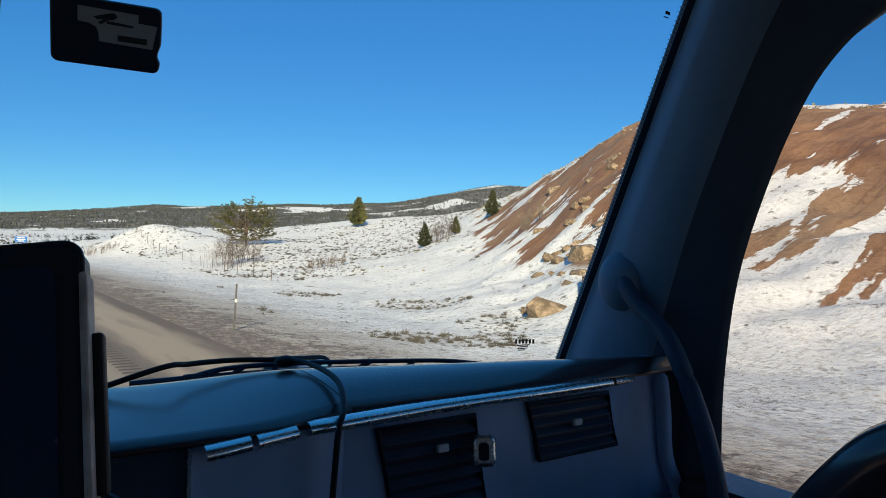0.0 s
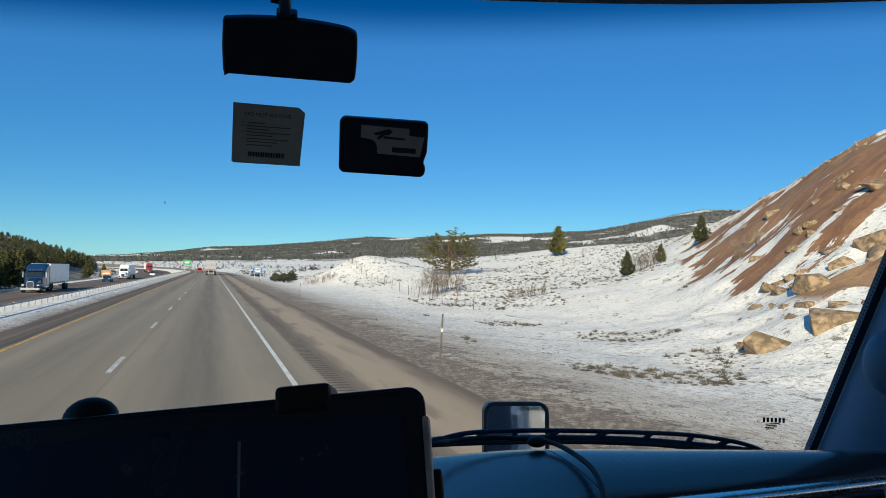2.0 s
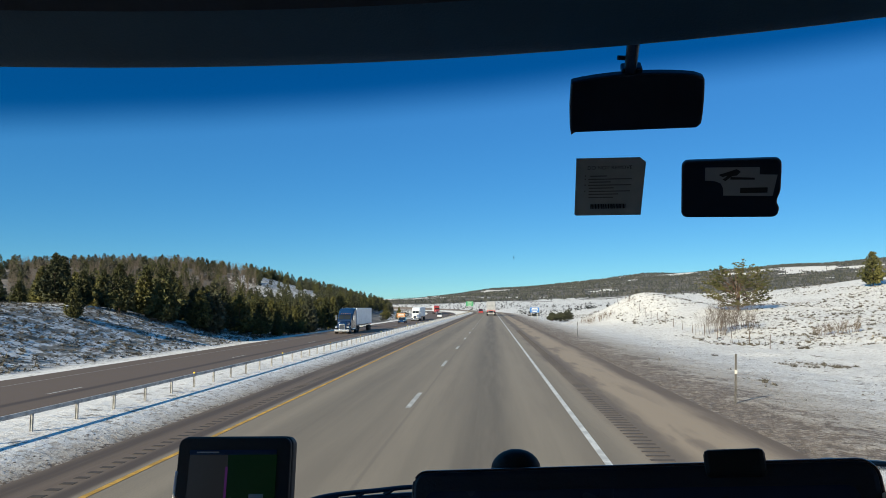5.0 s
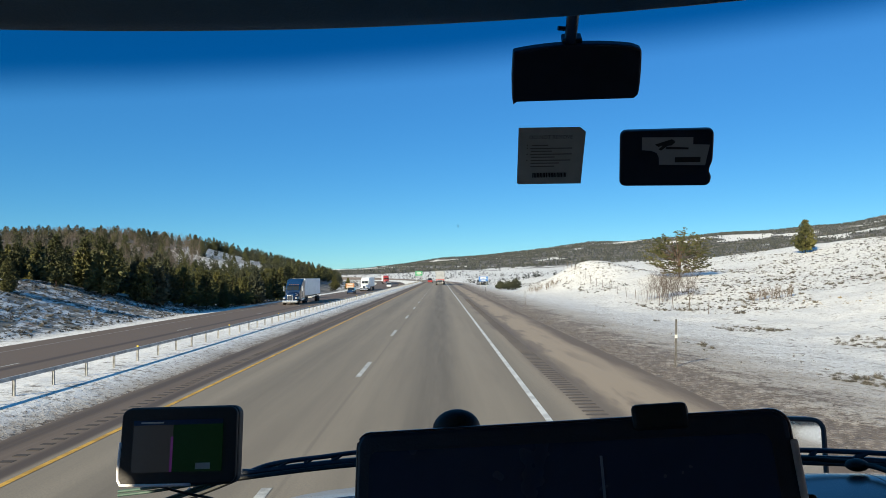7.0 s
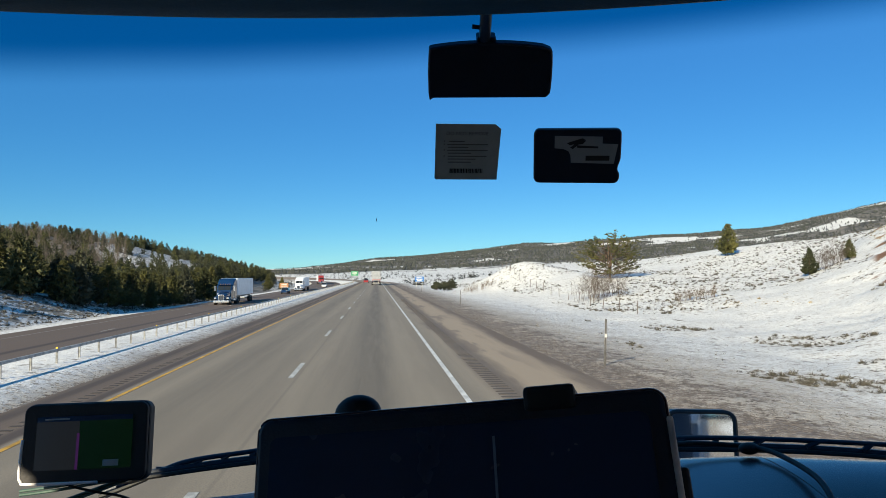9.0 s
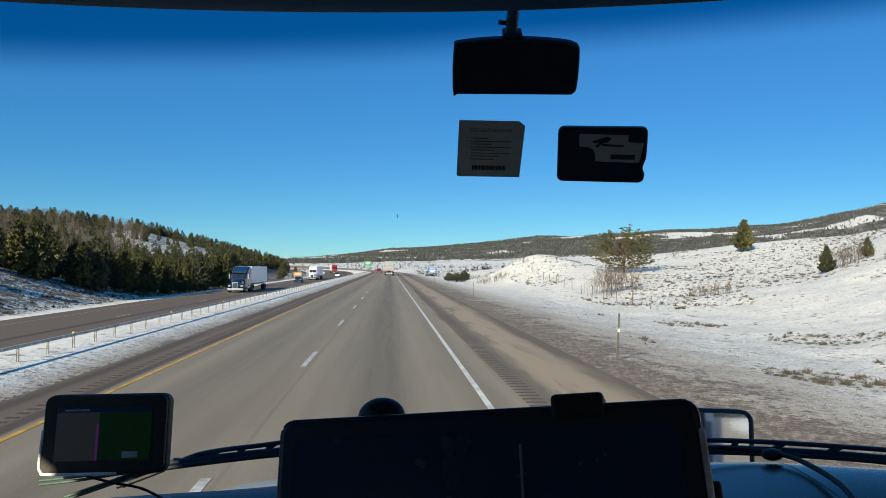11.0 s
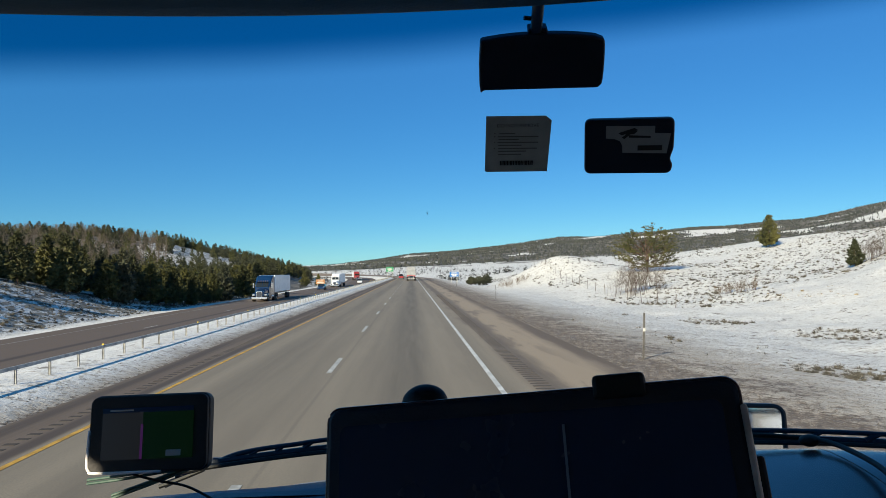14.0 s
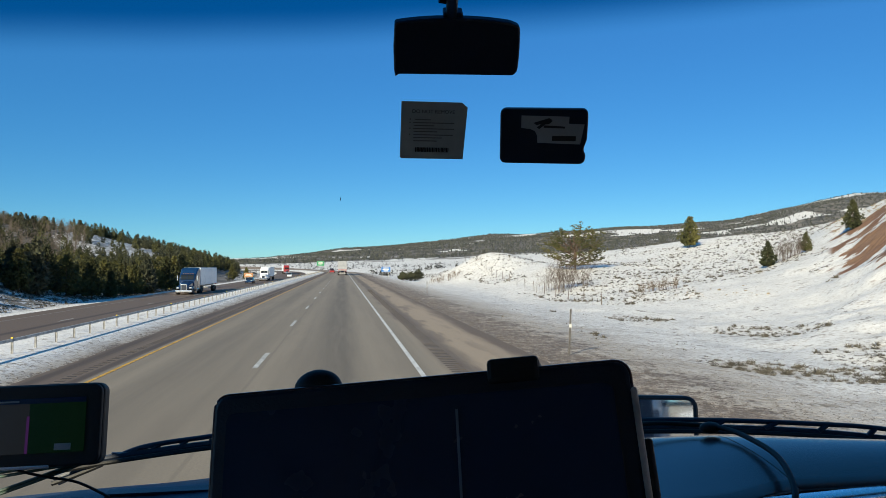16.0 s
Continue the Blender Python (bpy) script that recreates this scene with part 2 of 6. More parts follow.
def glass_material(name, tint, gloss, band=None):
    """Thin glass: clear but for a tint, with a faint mirror; band: heights between which a blue sun strip sets in."""
    n = Nodes(name)
    n.tree.nodes.remove(n.bsdf)
    clear, shine, mixer = n.node("ShaderNodeBsdfTransparent"), n.node("ShaderNodeBsdfGlossy"), n.node("ShaderNodeMixShader")
    if band:
        height = n.node("ShaderNodeSeparateXYZ")
        n.link(n.coords(), height.inputs[0])
        lift = n.math("ADD", height.outputs[2], n.math("MULTIPLY", n.noise(n.coords(scale=(3, 1, 1)), 1.0, 2), 0.01))
        lift = n.math("SUBTRACT", lift, n.math("MULTIPLY", height.outputs[0], 0.07))
        n.link(n.mix(n.ramp(lift, *band), tint, (0.012, 0.37, 0.52)), clear.inputs[0])
    else:
        clear.inputs[0].default_value = (*tint, 1)
    shine.inputs[1].default_value = 0.02
    fres = n.node("ShaderNodeFresnel")
    fres.inputs[0].default_value = 1.45
    n.link(n.math("MULTIPLY", fres.outputs[0], gloss), mixer.inputs[0])
    n.link(clear.outputs[0], mixer.inputs[1])
    n.link(shine.outputs[0], mixer.inputs[2])
    n.link(mixer.outputs[0], n.out.inputs[0])
    return n.mat


def paper_material():
    n = Nodes("translucent_card")
    where = n.coords()
    col = n.mix(n.ramp(n.noise(where, 30, 4), 0.3, 0.7), (0.38, 0.43, 0.42), (0.47, 0.52, 0.50))
    n.set(col, 0.7)
    trans, mixer = n.node("ShaderNodeBsdfTranslucent"), n.node("ShaderNodeMixShader")
    n.link(col, trans.inputs[0])
    mixer.inputs[0].default_value = 0.10
    n.link(n.bsdf.outputs[0], mixer.inputs[1])
    n.link(trans.outputs[0], mixer.inputs[2])
    n.link(mixer.outputs[0], n.out.inputs[0])
    return n.mat


def screen_material(name, color, power):
    n = Nodes(name)
    return n.set(tuple(c * 0.2 for c in color), 0.25, Emission_Color=color, Emission_Strength=power)


GROUND = ground_material()
ROAD = asphalt("worn_asphalt", (0.262, 0.216, 0.156), 0.8)
ROAD_DARK = asphalt("dark_asphalt", (0.120, 0.094, 0.072), 0.6)
DASH_WHITE = plain("faded_dash_paint", (0.46, 0.445, 0.40), 0.7, vary=0.3, scale=4, grain=60)
WORN_WHITE = plain("nearly_worn_off_paint", (0.28, 0.26, 0.23), 0.7, vary=0.35, scale=3, grain=60)
PAINT_WHITE = plain("white_road_paint", (0.60, 0.585, 0.54), 0.7, vary=0.22, scale=3, grain=60)
PAINT_YELLOW = plain("yellow_road_paint", (0.54, 0.30, 0.04), 0.7, vary=0.25, scale=3, grain=60)
RUMBLE_DARK = plain("dark_groove", (0.055, 0.042, 0.032), 0.9)
RUMBLE = plain("grit_filled_groove", (0.085, 0.066, 0.052), 0.9)
ZINC = plain("weathered_zinc", (0.44, 0.42, 0.385), 0.6, 0.1, vary=0.25, scale=5)
POST_STEEL = plain("dull_post_steel", (0.32, 0.31, 0.29), 0.7, 0.0, vary=0.3, scale=4)
POST_DARK = plain("dark_post_steel", (0.095, 0.088, 0.08), 0.7, vary=0.3, scale=4)
YELLOW_PLASTIC = plain("yellow_reflector", (0.55, 0.38, 0.03), 0.5)
BARK = plain("pine_bark", (0.10, 0.062, 0.042), 0.9, vary=0.4, scale=6, bump=0.6, grain=40)
DEADWOOD = plain("grey_bare_twigs", (0.20, 0.155, 0.12), 0.9, vary=0.3)
THICKET = plain("brown_thicket_twigs", (0.105, 0.080, 0.062), 0.9, vary=0.3)
GROVE = plain("weathered_bare_trunks", (0.115, 0.092, 0.074), 0.9, vary=0.3)
WILLOW = plain("straw_coloured_twigs", (0.135, 0.098, 0.066), 0.9, vary=0.3)
PINE = leaf("pine_needles", (0.020, 0.028, 0.008), (0.190, 0.170, 0.042))
GREY_PINE = leaf("grey_green_needles", (0.026, 0.032, 0.018), (0.105, 0.105, 0.055))
SPRUCE = leaf("dark_conifer_needles", (0.014, 0.022, 0.008), (0.120, 0.115, 0.032))
# far conifers: distance haze is put into this greyer needle colour
HAZY = leaf("haze_greyed_far_woods", (0.026, 0.032, 0.028), (0.085, 0.082, 0.066))
SAGE = leaf("sagebrush", (0.045, 0.040, 0.031), (0.165, 0.145, 0.110))
STRAW = leaf("dry_grass", (0.19, 0.145, 0.08), (0.42, 0.34, 0.21))
CLOD = plain("brown_clods", (0.105, 0.085, 0.068), 0.95, vary=0.35, scale=1.5)
ROCK = plain("tan_sandstone", (0.215, 0.152, 0.094), 0.92, vary=0.5, scale=3.4, bump=1.0, grain=11)
VINYL = plain("blue_black_vinyl", (0.066, 0.044, 0.050), 0.22, vary=0.10, scale=5, bump=0.03, grain=420, Specular_IOR_Level=0.95, Specular_Tint=(1.0, 0.82, 0.76))
NAVY = plain("navy_dash_vinyl", (0.045, 0.070, 0.115), 0.5, vary=0.12, scale=5, bump=0.3, grain=420)
PANEL = plain("slate_plastic_panel", (0.40, 0.55, 0.80), 0.5, vary=0.08, scale=5, bump=0.2, grain=500)
TRIM_DARK = plain("dark_pillar_trim", (0.155, 0.235, 0.33), 0.6, vary=0.1, scale=4, bump=0.2, grain=350)
BLACK = plain("black_plastic", (0.016, 0.024, 0.044), 0.42, vary=0.1, bump=0.2, grain=300)
RUBBER = plain("black_rubber", (0.010, 0.010, 0.011), 0.6, vary=0.2, bump=0.3, grain=120)
CHROME = plain("chrome", (0.86, 0.86, 0.86), 0.26, 1.0, vary=0.04, bump=0.02)
SCUFFED = plain("scuffed_grey_plastic", (0.62, 0.54, 0.48), 0.6, vary=0.35, scale=22)
SILVER = plain("silver_plastic", (0.84, 0.84, 0.84), 0.4, 0.0, vary=0.06)
SEAL = plain("navy_door_seal", (0.045, 0.065, 0.095), 0.6, vary=0.12, scale=5, bump=0.3, grain=300)
# unseen cab walls and roof, made pale to bounce light onto the dash
BOUNCE_LINING = plain("pale_bounce_lining", (0.60, 0.61, 0.62), 0.9, vary=0.1, scale=5, bump=0.3, grain=300)
HEADER_TRIM = plain("navy_header_trim", (0.030, 0.095, 0.150), 0.6, vary=0.1, scale=4, bump=0.3, grain=350)
HEADLINER = plain("grey_fabric_headliner", (0.26, 0.27, 0.285), 0.95, vary=0.12, scale=9, bump=0.4, grain=600)
CARD = paper_material()
INK = plain("dark_ink", (0.03, 0.03, 0.032), 0.7, vary=0.1)
CARD_INK = plain("faded_card_print", (0.15, 0.155, 0.15), 0.7, vary=0.1)
LABEL = plain("grey_printed_label", (0.38, 0.41, 0.42), 0.5, vary=0.08)
MIRROR = plain("mirror_glass", (0.86, 0.88, 0.90), 0.05, 1.0, vary=0.01, bump=0)
HOOD_PAINT = plain("pale_blue_car_paint", (0.42, 0.52, 0.60), 0.3, 0.1, vary=0.05, bump=0.05, Coat_Weight=0.6)
WHITE_PAINT = plain("white_truck_paint", (0.72, 0.74, 0.76), 0.4, vary=0.06, scale=1.0)
BLUE_PAINT = plain("blue_truck_paint", (0.008, 0.030, 0.085), 0.22, vary=0.1, scale=1.0, bump=0.02)
GREY_PAINT = plain("dull_grey_doors", (0.30, 0.31, 0.33), 0.6, vary=0.15, scale=1.0)
RED_PAINT = plain("red_truck_paint", (0.30, 0.028, 0.025), 0.4, vary=0.1, scale=1.0)
GREEN_SIGN = plain("green_sign_face", (0.02, 0.24, 0.10), 0.5, vary=0.05, scale=1)
BLUE_SIGN = plain("blue_sign_face", (0.02, 0.15, 0.45), 0.5, vary=0.05, scale=1)
ORANGE_SIGN = plain("orange_sign_face", (0.36, 0.16, 0.06), 0.6, vary=0.05, scale=1)
WINDOW_DARK = plain("dark_vehicle_glass", (0.02, 0.025, 0.03), 0.08, vary=0.05, bump=0)
TAIL_LAMP = plain("red_lamp_lens", (0.45, 0.02, 0.02), 0.3, vary=0.05)
HEAD_LAMP = plain("clear_lamp_lens", (0.38, 0.39, 0.40), 0.15, vary=0.05)
GREEN_LEAD = plain("grey_green_lead", (0.045, 0.095, 0.078), 0.5, vary=0.1)
SCREEN_MAP = screen_material("map_screen_green", (0.010, 0.085, 0.016), 0.028)
SCREEN_GREY = screen_material("map_screen_grey", (0.085, 0.09, 0.095), 0.06)
SCREEN_ROUTE = screen_material("map_screen_violet", (0.20, 0.05, 0.28), 0.10)
SCREEN_OFF = plain("dark_screen_glass", (0.010, 0.030, 0.080), 0.25, vary=0.05, scale=2, grain=25, bump=0)
WIND_GLASS = glass_material("windscreen_glass", (0.90, 0.96, 0.97), 0.25, (2.752, 2.800))
DOOR_GLASS = glass_material("door_glass", (0.72, 0.74, 0.77), 0.35)


# ---- mesh helpers ----
def mesh_of(name, verts, faces, material, smooth=False):
    me = bpy.data.meshes.new(name)
    me.from_pydata([tuple(v) for v in verts], [], [tuple(f) for f in faces])
    me.materials.append(material)
    if smooth:
        me.polygons.foreach_set("use_smooth", [True] * len(me.polygons))
    me.update()
    return me


def part(name, shape, material, parent=None, label="", smooth=False, m=None):
    """Links a shape (verts, faces) or a bmesh as one mesh object, under its thing when one is given."""
    if isinstance(shape, tuple):
        me = mesh_of(name, shape[0], shape[1], material, smooth)
    elif isinstance(shape, bpy.types.Mesh):
        me = shape
    else:
        me = bpy.data.meshes.new(name)
        shape.normal_update()
        shape.to_mesh(me)
        shape.free()
        me.materials.append(material)
        if smooth:
            me.polygons.foreach_set("use_smooth", [True] * len(me.polygons))
    ob = new(name, me)
    if parent:
        ob.parent = parent
    if m is not None:
        ob.matrix_basis = m
    return tagged(ob, label)


def thing(name, label, category, m=None, group="", kind=""):
    ob = new(name)
    if m is not None:
        ob.matrix_basis = m
    return tagged(ob, label, category, group, kind)


def block(size, at=(0, 0, 0), bevel=0.0, segments=2):
    """A box with rounded edges, centred on at."""
    bm = bmesh.new()
    bmesh.ops.create_cube(bm, size=1.0, matrix=Matrix.Translation(at) @ Matrix.Diagonal((*size, 1)))
    if bevel:
        bmesh.ops.bevel(bm, geom=bm.edges[:], offset=bevel, segments=segments, profile=0.5, affect="EDGES")
    return bm


def slab(outline, depth, bevel=0.0, segments=2):
    """A flat plate in x and z from an outline, with its face at y = 0 towards -y and its back at y = depth."""
    bm = bmesh.new()
    face = bm.faces.new([bm.verts.new((x, 0, z)) for x, z in outline])
    out = bmesh.ops.extrude_face_region(bm, geom=[face])
    bmesh.ops.translate(bm, verts=[v for v in out["geom"] if isinstance(v, bmesh.types.BMVert)], vec=(0, depth, 0))
    bmesh.ops.recalc_face_normals(bm, faces=bm.faces[:])
    if bevel:
        bmesh.ops.bevel(bm, geom=bm.edges[:], offset=bevel, segments=segments, profile=0.5, affect="EDGES")
    return bm


def rounded(w, h, r, steps=4, cx=0.0, cz=0.0):
    """The outline of a rectangle with rounded corners."""
    pts = []
    for sx, sz, a0 in ((1, 1, 0), (-1, 1, 90), (-1, -1, 180), (1, -1, 270)):
        for k in range(steps + 1):
            a = radians(a0 + 90 * k / steps)
            pts.append((cx + sx * (w / 2 - r) + r * math.cos(a), cz + sz * (h / 2 - r) + r * math.sin(a)))
    return pts


def smooth_line(points, steps=6):
    """Points along a smooth line through the given ones."""
    pts = [Vector(p) for p in points]
    out = []
    for i in range(len(pts) - 1):
        a, b = pts[max(i - 1, 0)], pts[i]
        c, d = pts[i + 1], pts[min(i + 2, len(pts) - 1)]
        for k in range(steps):
            t = k / steps
            out.append(0.5 * (2 * b + (c - a) * t + (2 * a - 5 * b + 4 * c - d) * t * t + (3 * b - a - 3 * c + d) * t ** 3))
    return out + [pts[-1]]


def tube(points, radius, sides=10, taper=1.0):
    """A round bar along points, as verts and faces."""
    pts = [Vector(p) for p in points]
    verts, faces = [], []
    n = len(pts)
    for i, p in enumerate(pts):
        way = (pts[min(i + 1, n - 1)] - pts[max(i - 1, 0)]).normalized()
        side = way.cross(Vector((0, 0, 1)) if abs(way.z) < 0.9 else Vector((1, 0, 0))).normalized()
        top = side.cross(way)
        r = radius * (1 + (taper - 1) * i / max(n - 1, 1))
        verts += [p + r * (math.cos(2 * math.pi * k / sides) * side + math.sin(2 * math.pi * k / sides) * top) for k in range(sides)]
    for i in range(n - 1):
        faces += [(i * sides + k, i * sides + (k + 1) % sides, (i + 1) * sides + (k + 1) % sides, (i + 1) * sides + k) for k in range(sides)]
    faces += [tuple(range(sides))[::-1], tuple(range((n - 1) * sides, n * sides))]
    return verts, faces


def sweep(profiles):
    """A skin through rows of points of equal length."""
    n = len(profiles[0])
    verts = [p for row in profiles for p in row]
    faces = [(i * n + k, i * n + k + 1, (i + 1) * n + k + 1, (i + 1) * n + k) for i in range(len(profiles) - 1) for k in range(n - 1)]
    return verts, faces


def merged(shapes):
    """Several (verts, faces) as one."""
    verts, faces = [], []
    for v, f in shapes:
        base = len(verts)
        verts += list(v)
        faces += [tuple(i + base for i in face) for face in f]
    return verts, faces


def boxed(x0, x1, y0, y1, z0, z1):
    v = [(x, y, z) for x in (x0, x1) for y in (y0, y1) for z in (z0, z1)]
    return v, [(0, 1, 3, 2), (4, 6, 7, 5), (0, 4, 5, 1), (2, 3, 7, 6), (0, 2, 6, 4), (1, 5, 7, 3)]


def wheel_shape(radius, width, sides=20):
    """A tyre lying across x, with a rounded tread."""
    ring = [(-width / 2, radius * 0.62), (-width / 2, radius * 0.92), (-width * 0.38, radius), (width * 0.38, radius), (width / 2, radius * 0.92), (width / 2, radius * 0.62)]
    rows = [[(x, r * math.cos(2 * math.pi * k / sides), r * math.sin(2 * math.pi * k / sides)) for x, r in ring] for k in range(sides + 1)]
    return sweep(rows)


def letters(text, size, at, turn, material, parent, name="lettering"):
    """Words in the built-in font, as a flat mesh."""
    cu = bpy.data.curves.new(name, "FONT")
    cu.body, cu.size, cu.align_x = text, size, "CENTER"
    tmp = bpy.data.objects.new(name, cu)
    scene.collection.objects.link(tmp)
    bpy.context.view_layer.update()
    me = bpy.data.meshes.new_from_object(tmp.evaluated_get(bpy.context.evaluated_depsgraph_get()))
    bpy.data.objects.remove(tmp)
    me.materials.clear()
    me.materials.append(material)
    return part(name, me, material, parent, m=Matrix.Translation(at) @ turn)


def step(a, b, v):
    t = min(1.0, max(0.0, (v - a) / (b - a)))
    return t * t * (3 - 2 * t)


# ---- the land ----


def bend(y):
    """How far the highway has turned to the left, y metres ahead."""
    y = np.asarray(y, float)
    return -np.clip(y - 265, 0, None) ** 2 / 1900


def ease(a, b, v):
    t = np.clip((np.asarray(v, float) - a) / (b - a), 0, 1)
    return t * t * (3 - 2 * t)


LAT = np.array([-400, -60, -33, -29.5, -28.6, -14.4, -13.3, -12.3, -11.2, -9.4, -8.0, -7.0, 5.3, 7.5, 12, 17, 24, 32, 400.0])
LEVEL = np.array([-2.0, -2.0, -2.0, -1.85, -1.75, -1.75, -1.3, -0.55, 0.04, 0.22, 0.15, -0.06, -0.10, -0.16, -0.6, -0.9, -0.7, -0.2, 0.0])
# snowfield crest on the open side: bearing (degrees), rise above eye level (degrees)
CREST_AT = np.array([-5, 2, 6, 9, 11.5, 14, 18, 22, 27, 32, 38, 60, 90.0])
CREST_UP = np.array([-0.3, -0.15, 0.1, 0.7, 1.35, 0.95, 1.0, 1.25, 1.7, 2.1, 2.3, 2.3, 2.0])
# wooded skyline: bearing, rise
RIDGE_AT = np.array([-60, -30, -10, -6, 0, 7, 12, 17, 22, 27, 30, 33, 36.5, 39, 42, 46, 60, 90.0])
RIDGE_UP = np.array([0.8, 0.8, 0.4, 0.5, 1.2, 1.75, 2.2, 2.4, 2.75, 2.9, 3.05, 3.5, 4.3, 4.55, 4.35, 4.1, 3.3, 2.8])


# red cut hill: bearing, height of its crest (metres)
HILL_AT = np.array([29, 33, 36, 39, 42, 45, 49, 54, 60, 75, 120, 160.0])
HILL_UP = np.array([0, 1.1, 3.0, 5.2, 8.2, 11.2, 14.2, 16.0, 15.0, 13.0, 10, 0.0])
# wooded hill on the far side: bearing, height of its crest (metres)
WOOD_AT = np.array([-90, -50, -36, -30, -24, -18.3, -12.8, -8.5, -5, 0.0])
WOOD_UP = np.array([0, 12, 22, 24.0, 24.0, 18.8, 9.2, 2.4, 0.0, 0.0])


def lumps(x, y, scale, seed):
    """Smooth rolling unevenness between -1 and 1."""
    r = np.random.default_rng(seed)
    out = 0
    for k in range(7):
        a, ph, f = r.uniform(0, 2 * np.pi), r.uniform(0, 2 * np.pi), scale * (0.6 + 0.35 * k)
        out = out + np.sin(f * (np.cos(a) * x + np.sin(a) * y) + ph) / (1 + 0.5 * k)
    return out / 2.6


def meadow(x, y, az):
    """Above zero where the far ridge is wooded; its high end lies mostly open."""
    return 0.8 * lumps(x, 0.55 * y, 0.022, 11) + 0.9 * lumps(x, 0.55 * y, 0.06, 12) + 0.30 - 0.62 * ease(30, 36, az) * ease(1650, 2050, np.hypot(x, y)) + 0.5 * (1 - ease(1100, 1500, np.hypot(x, y)))


def clearing(r, az):
    """Below one inside the open snowy glade on the wooded hill."""
    return ((r - 300) / 74) ** 2 + ((az + 17.2) / 4.4) ** 2


def land(x, y):
    """Height of the ground, with its bare red share and its woodland share."""
    x, y = np.asarray(x, float), np.asarray(y, float)
    u = x - bend(y)
    r, az = np.hypot(x, y) + 1e-6, np.degrees(np.arctan2(x, y))
    z = np.interp(u, LAT, LEVEL)
    away = ease(9, 22, u) + ease(33, 48, -u)
    # far from the road the two carriageways come to one level
    z = z + 1.2 * ease(200, 420, y) * ease(10, 16, -u) * (1 - ease(26, 36, -u))
    # open snowfield to the right
    crest_r = 150 + 40 * np.sin(np.radians(az * 5))
    lift = (2.5 + crest_r * np.tan(np.radians(np.interp(az, CREST_AT, CREST_UP)))) * ease(15, 75, u) ** 0.8 * ease(50, 160, r)
    lift = lift * (1 - 0.65 * ease(180, 420, r)) + ease(350, 900, r) * 4.0
    mound = 4.6 * np.exp(-(((x - 27) / 8.5) ** 2 + ((y - 128) / 17) ** 2)) + 1.3 * np.exp(-(((x - 33) / 13) ** 2 + ((y - 100) / 20) ** 2)) + 0.7 * np.exp(-(((x - 44) / 15) ** 2 + ((y - 62) / 20) ** 2))
    right = ease(0, 6, u) * ease(5, 20, y)
    z = z + right * (lift + mound * ease(9, 17, u))
    # red cut slope
    top = np.interp(az, HILL_AT, HILL_UP)
    nose = ease(33, 39, az) * (1 - ease(120, 160, az))
    red_h = top * ease(14, 60, u) * (1 - 0.25 * ease(90, 200, u)) * (1 - 0.85 * ease(95, 175, r) * (1 - 0.8 * ease(38, 44, az)))
    z = z + red_h + nose * ease(14, 24, u) * (0.60 * lumps(x, y, 0.30, 5) + 0.38 * lumps(x, y, 0.8, 6) + 0.16 * lumps(x, y, 2.0, 9))
    red = (0.88 + 0.22 * ease(50, 56, az)) * ease(36.5, 40, az) * (0.60 * ease(1.2, 3.0, red_h) + 0.44 * ease(0.30, 0.62, red_h / (top + 1e-6))) * (1 - ease(0.95, 1.0, red_h / (top + 1e-6)))
    # banks and wooded hill to the left
    left = ease(30, 34, -u)
    bank = (0.7 + 4.2 * (1 - ease(72, 122, y))) * ease(30, 47, -u)
    hill = np.interp(az, WOOD_AT, WOOD_UP) * ease(120, 390, r) ** 1.2 * (1 + 0.05 * lumps(x, y, 0.035, 14))
    z = z + left * bank + ease(30, 60, -u) * hill
    z = z + away * (0.28 * lumps(x, y, 0.11, 1) + 0.10 * lumps(x, y, 0.55, 2) + 0.05 * lumps(x, y, 1.7, 3))
    # wooded skyline
    ridge = (2300 * np.tan(np.radians(np.interp(az, RIDGE_AT, RIDGE_UP)))) * ease(650, 2300, r)
    z = z + ridge * (1 + 0.05 * lumps(x, y, 0.012, 4)) + ease(700, 1500, r) * 5 * lumps(x, y, 0.02, 8)
    clear = ease(-0.30, 0.05, meadow(x, y, az))
    glade = ease(0.7, 1.1, clearing(r, az))
    wood = np.maximum(ease(700, 1250, r) * (0.2 + 0.8 * clear), left * ease(135, 175, r) * ease(-6.5, -9.5, az) * 0.8 * glade)
    return z, red, wood


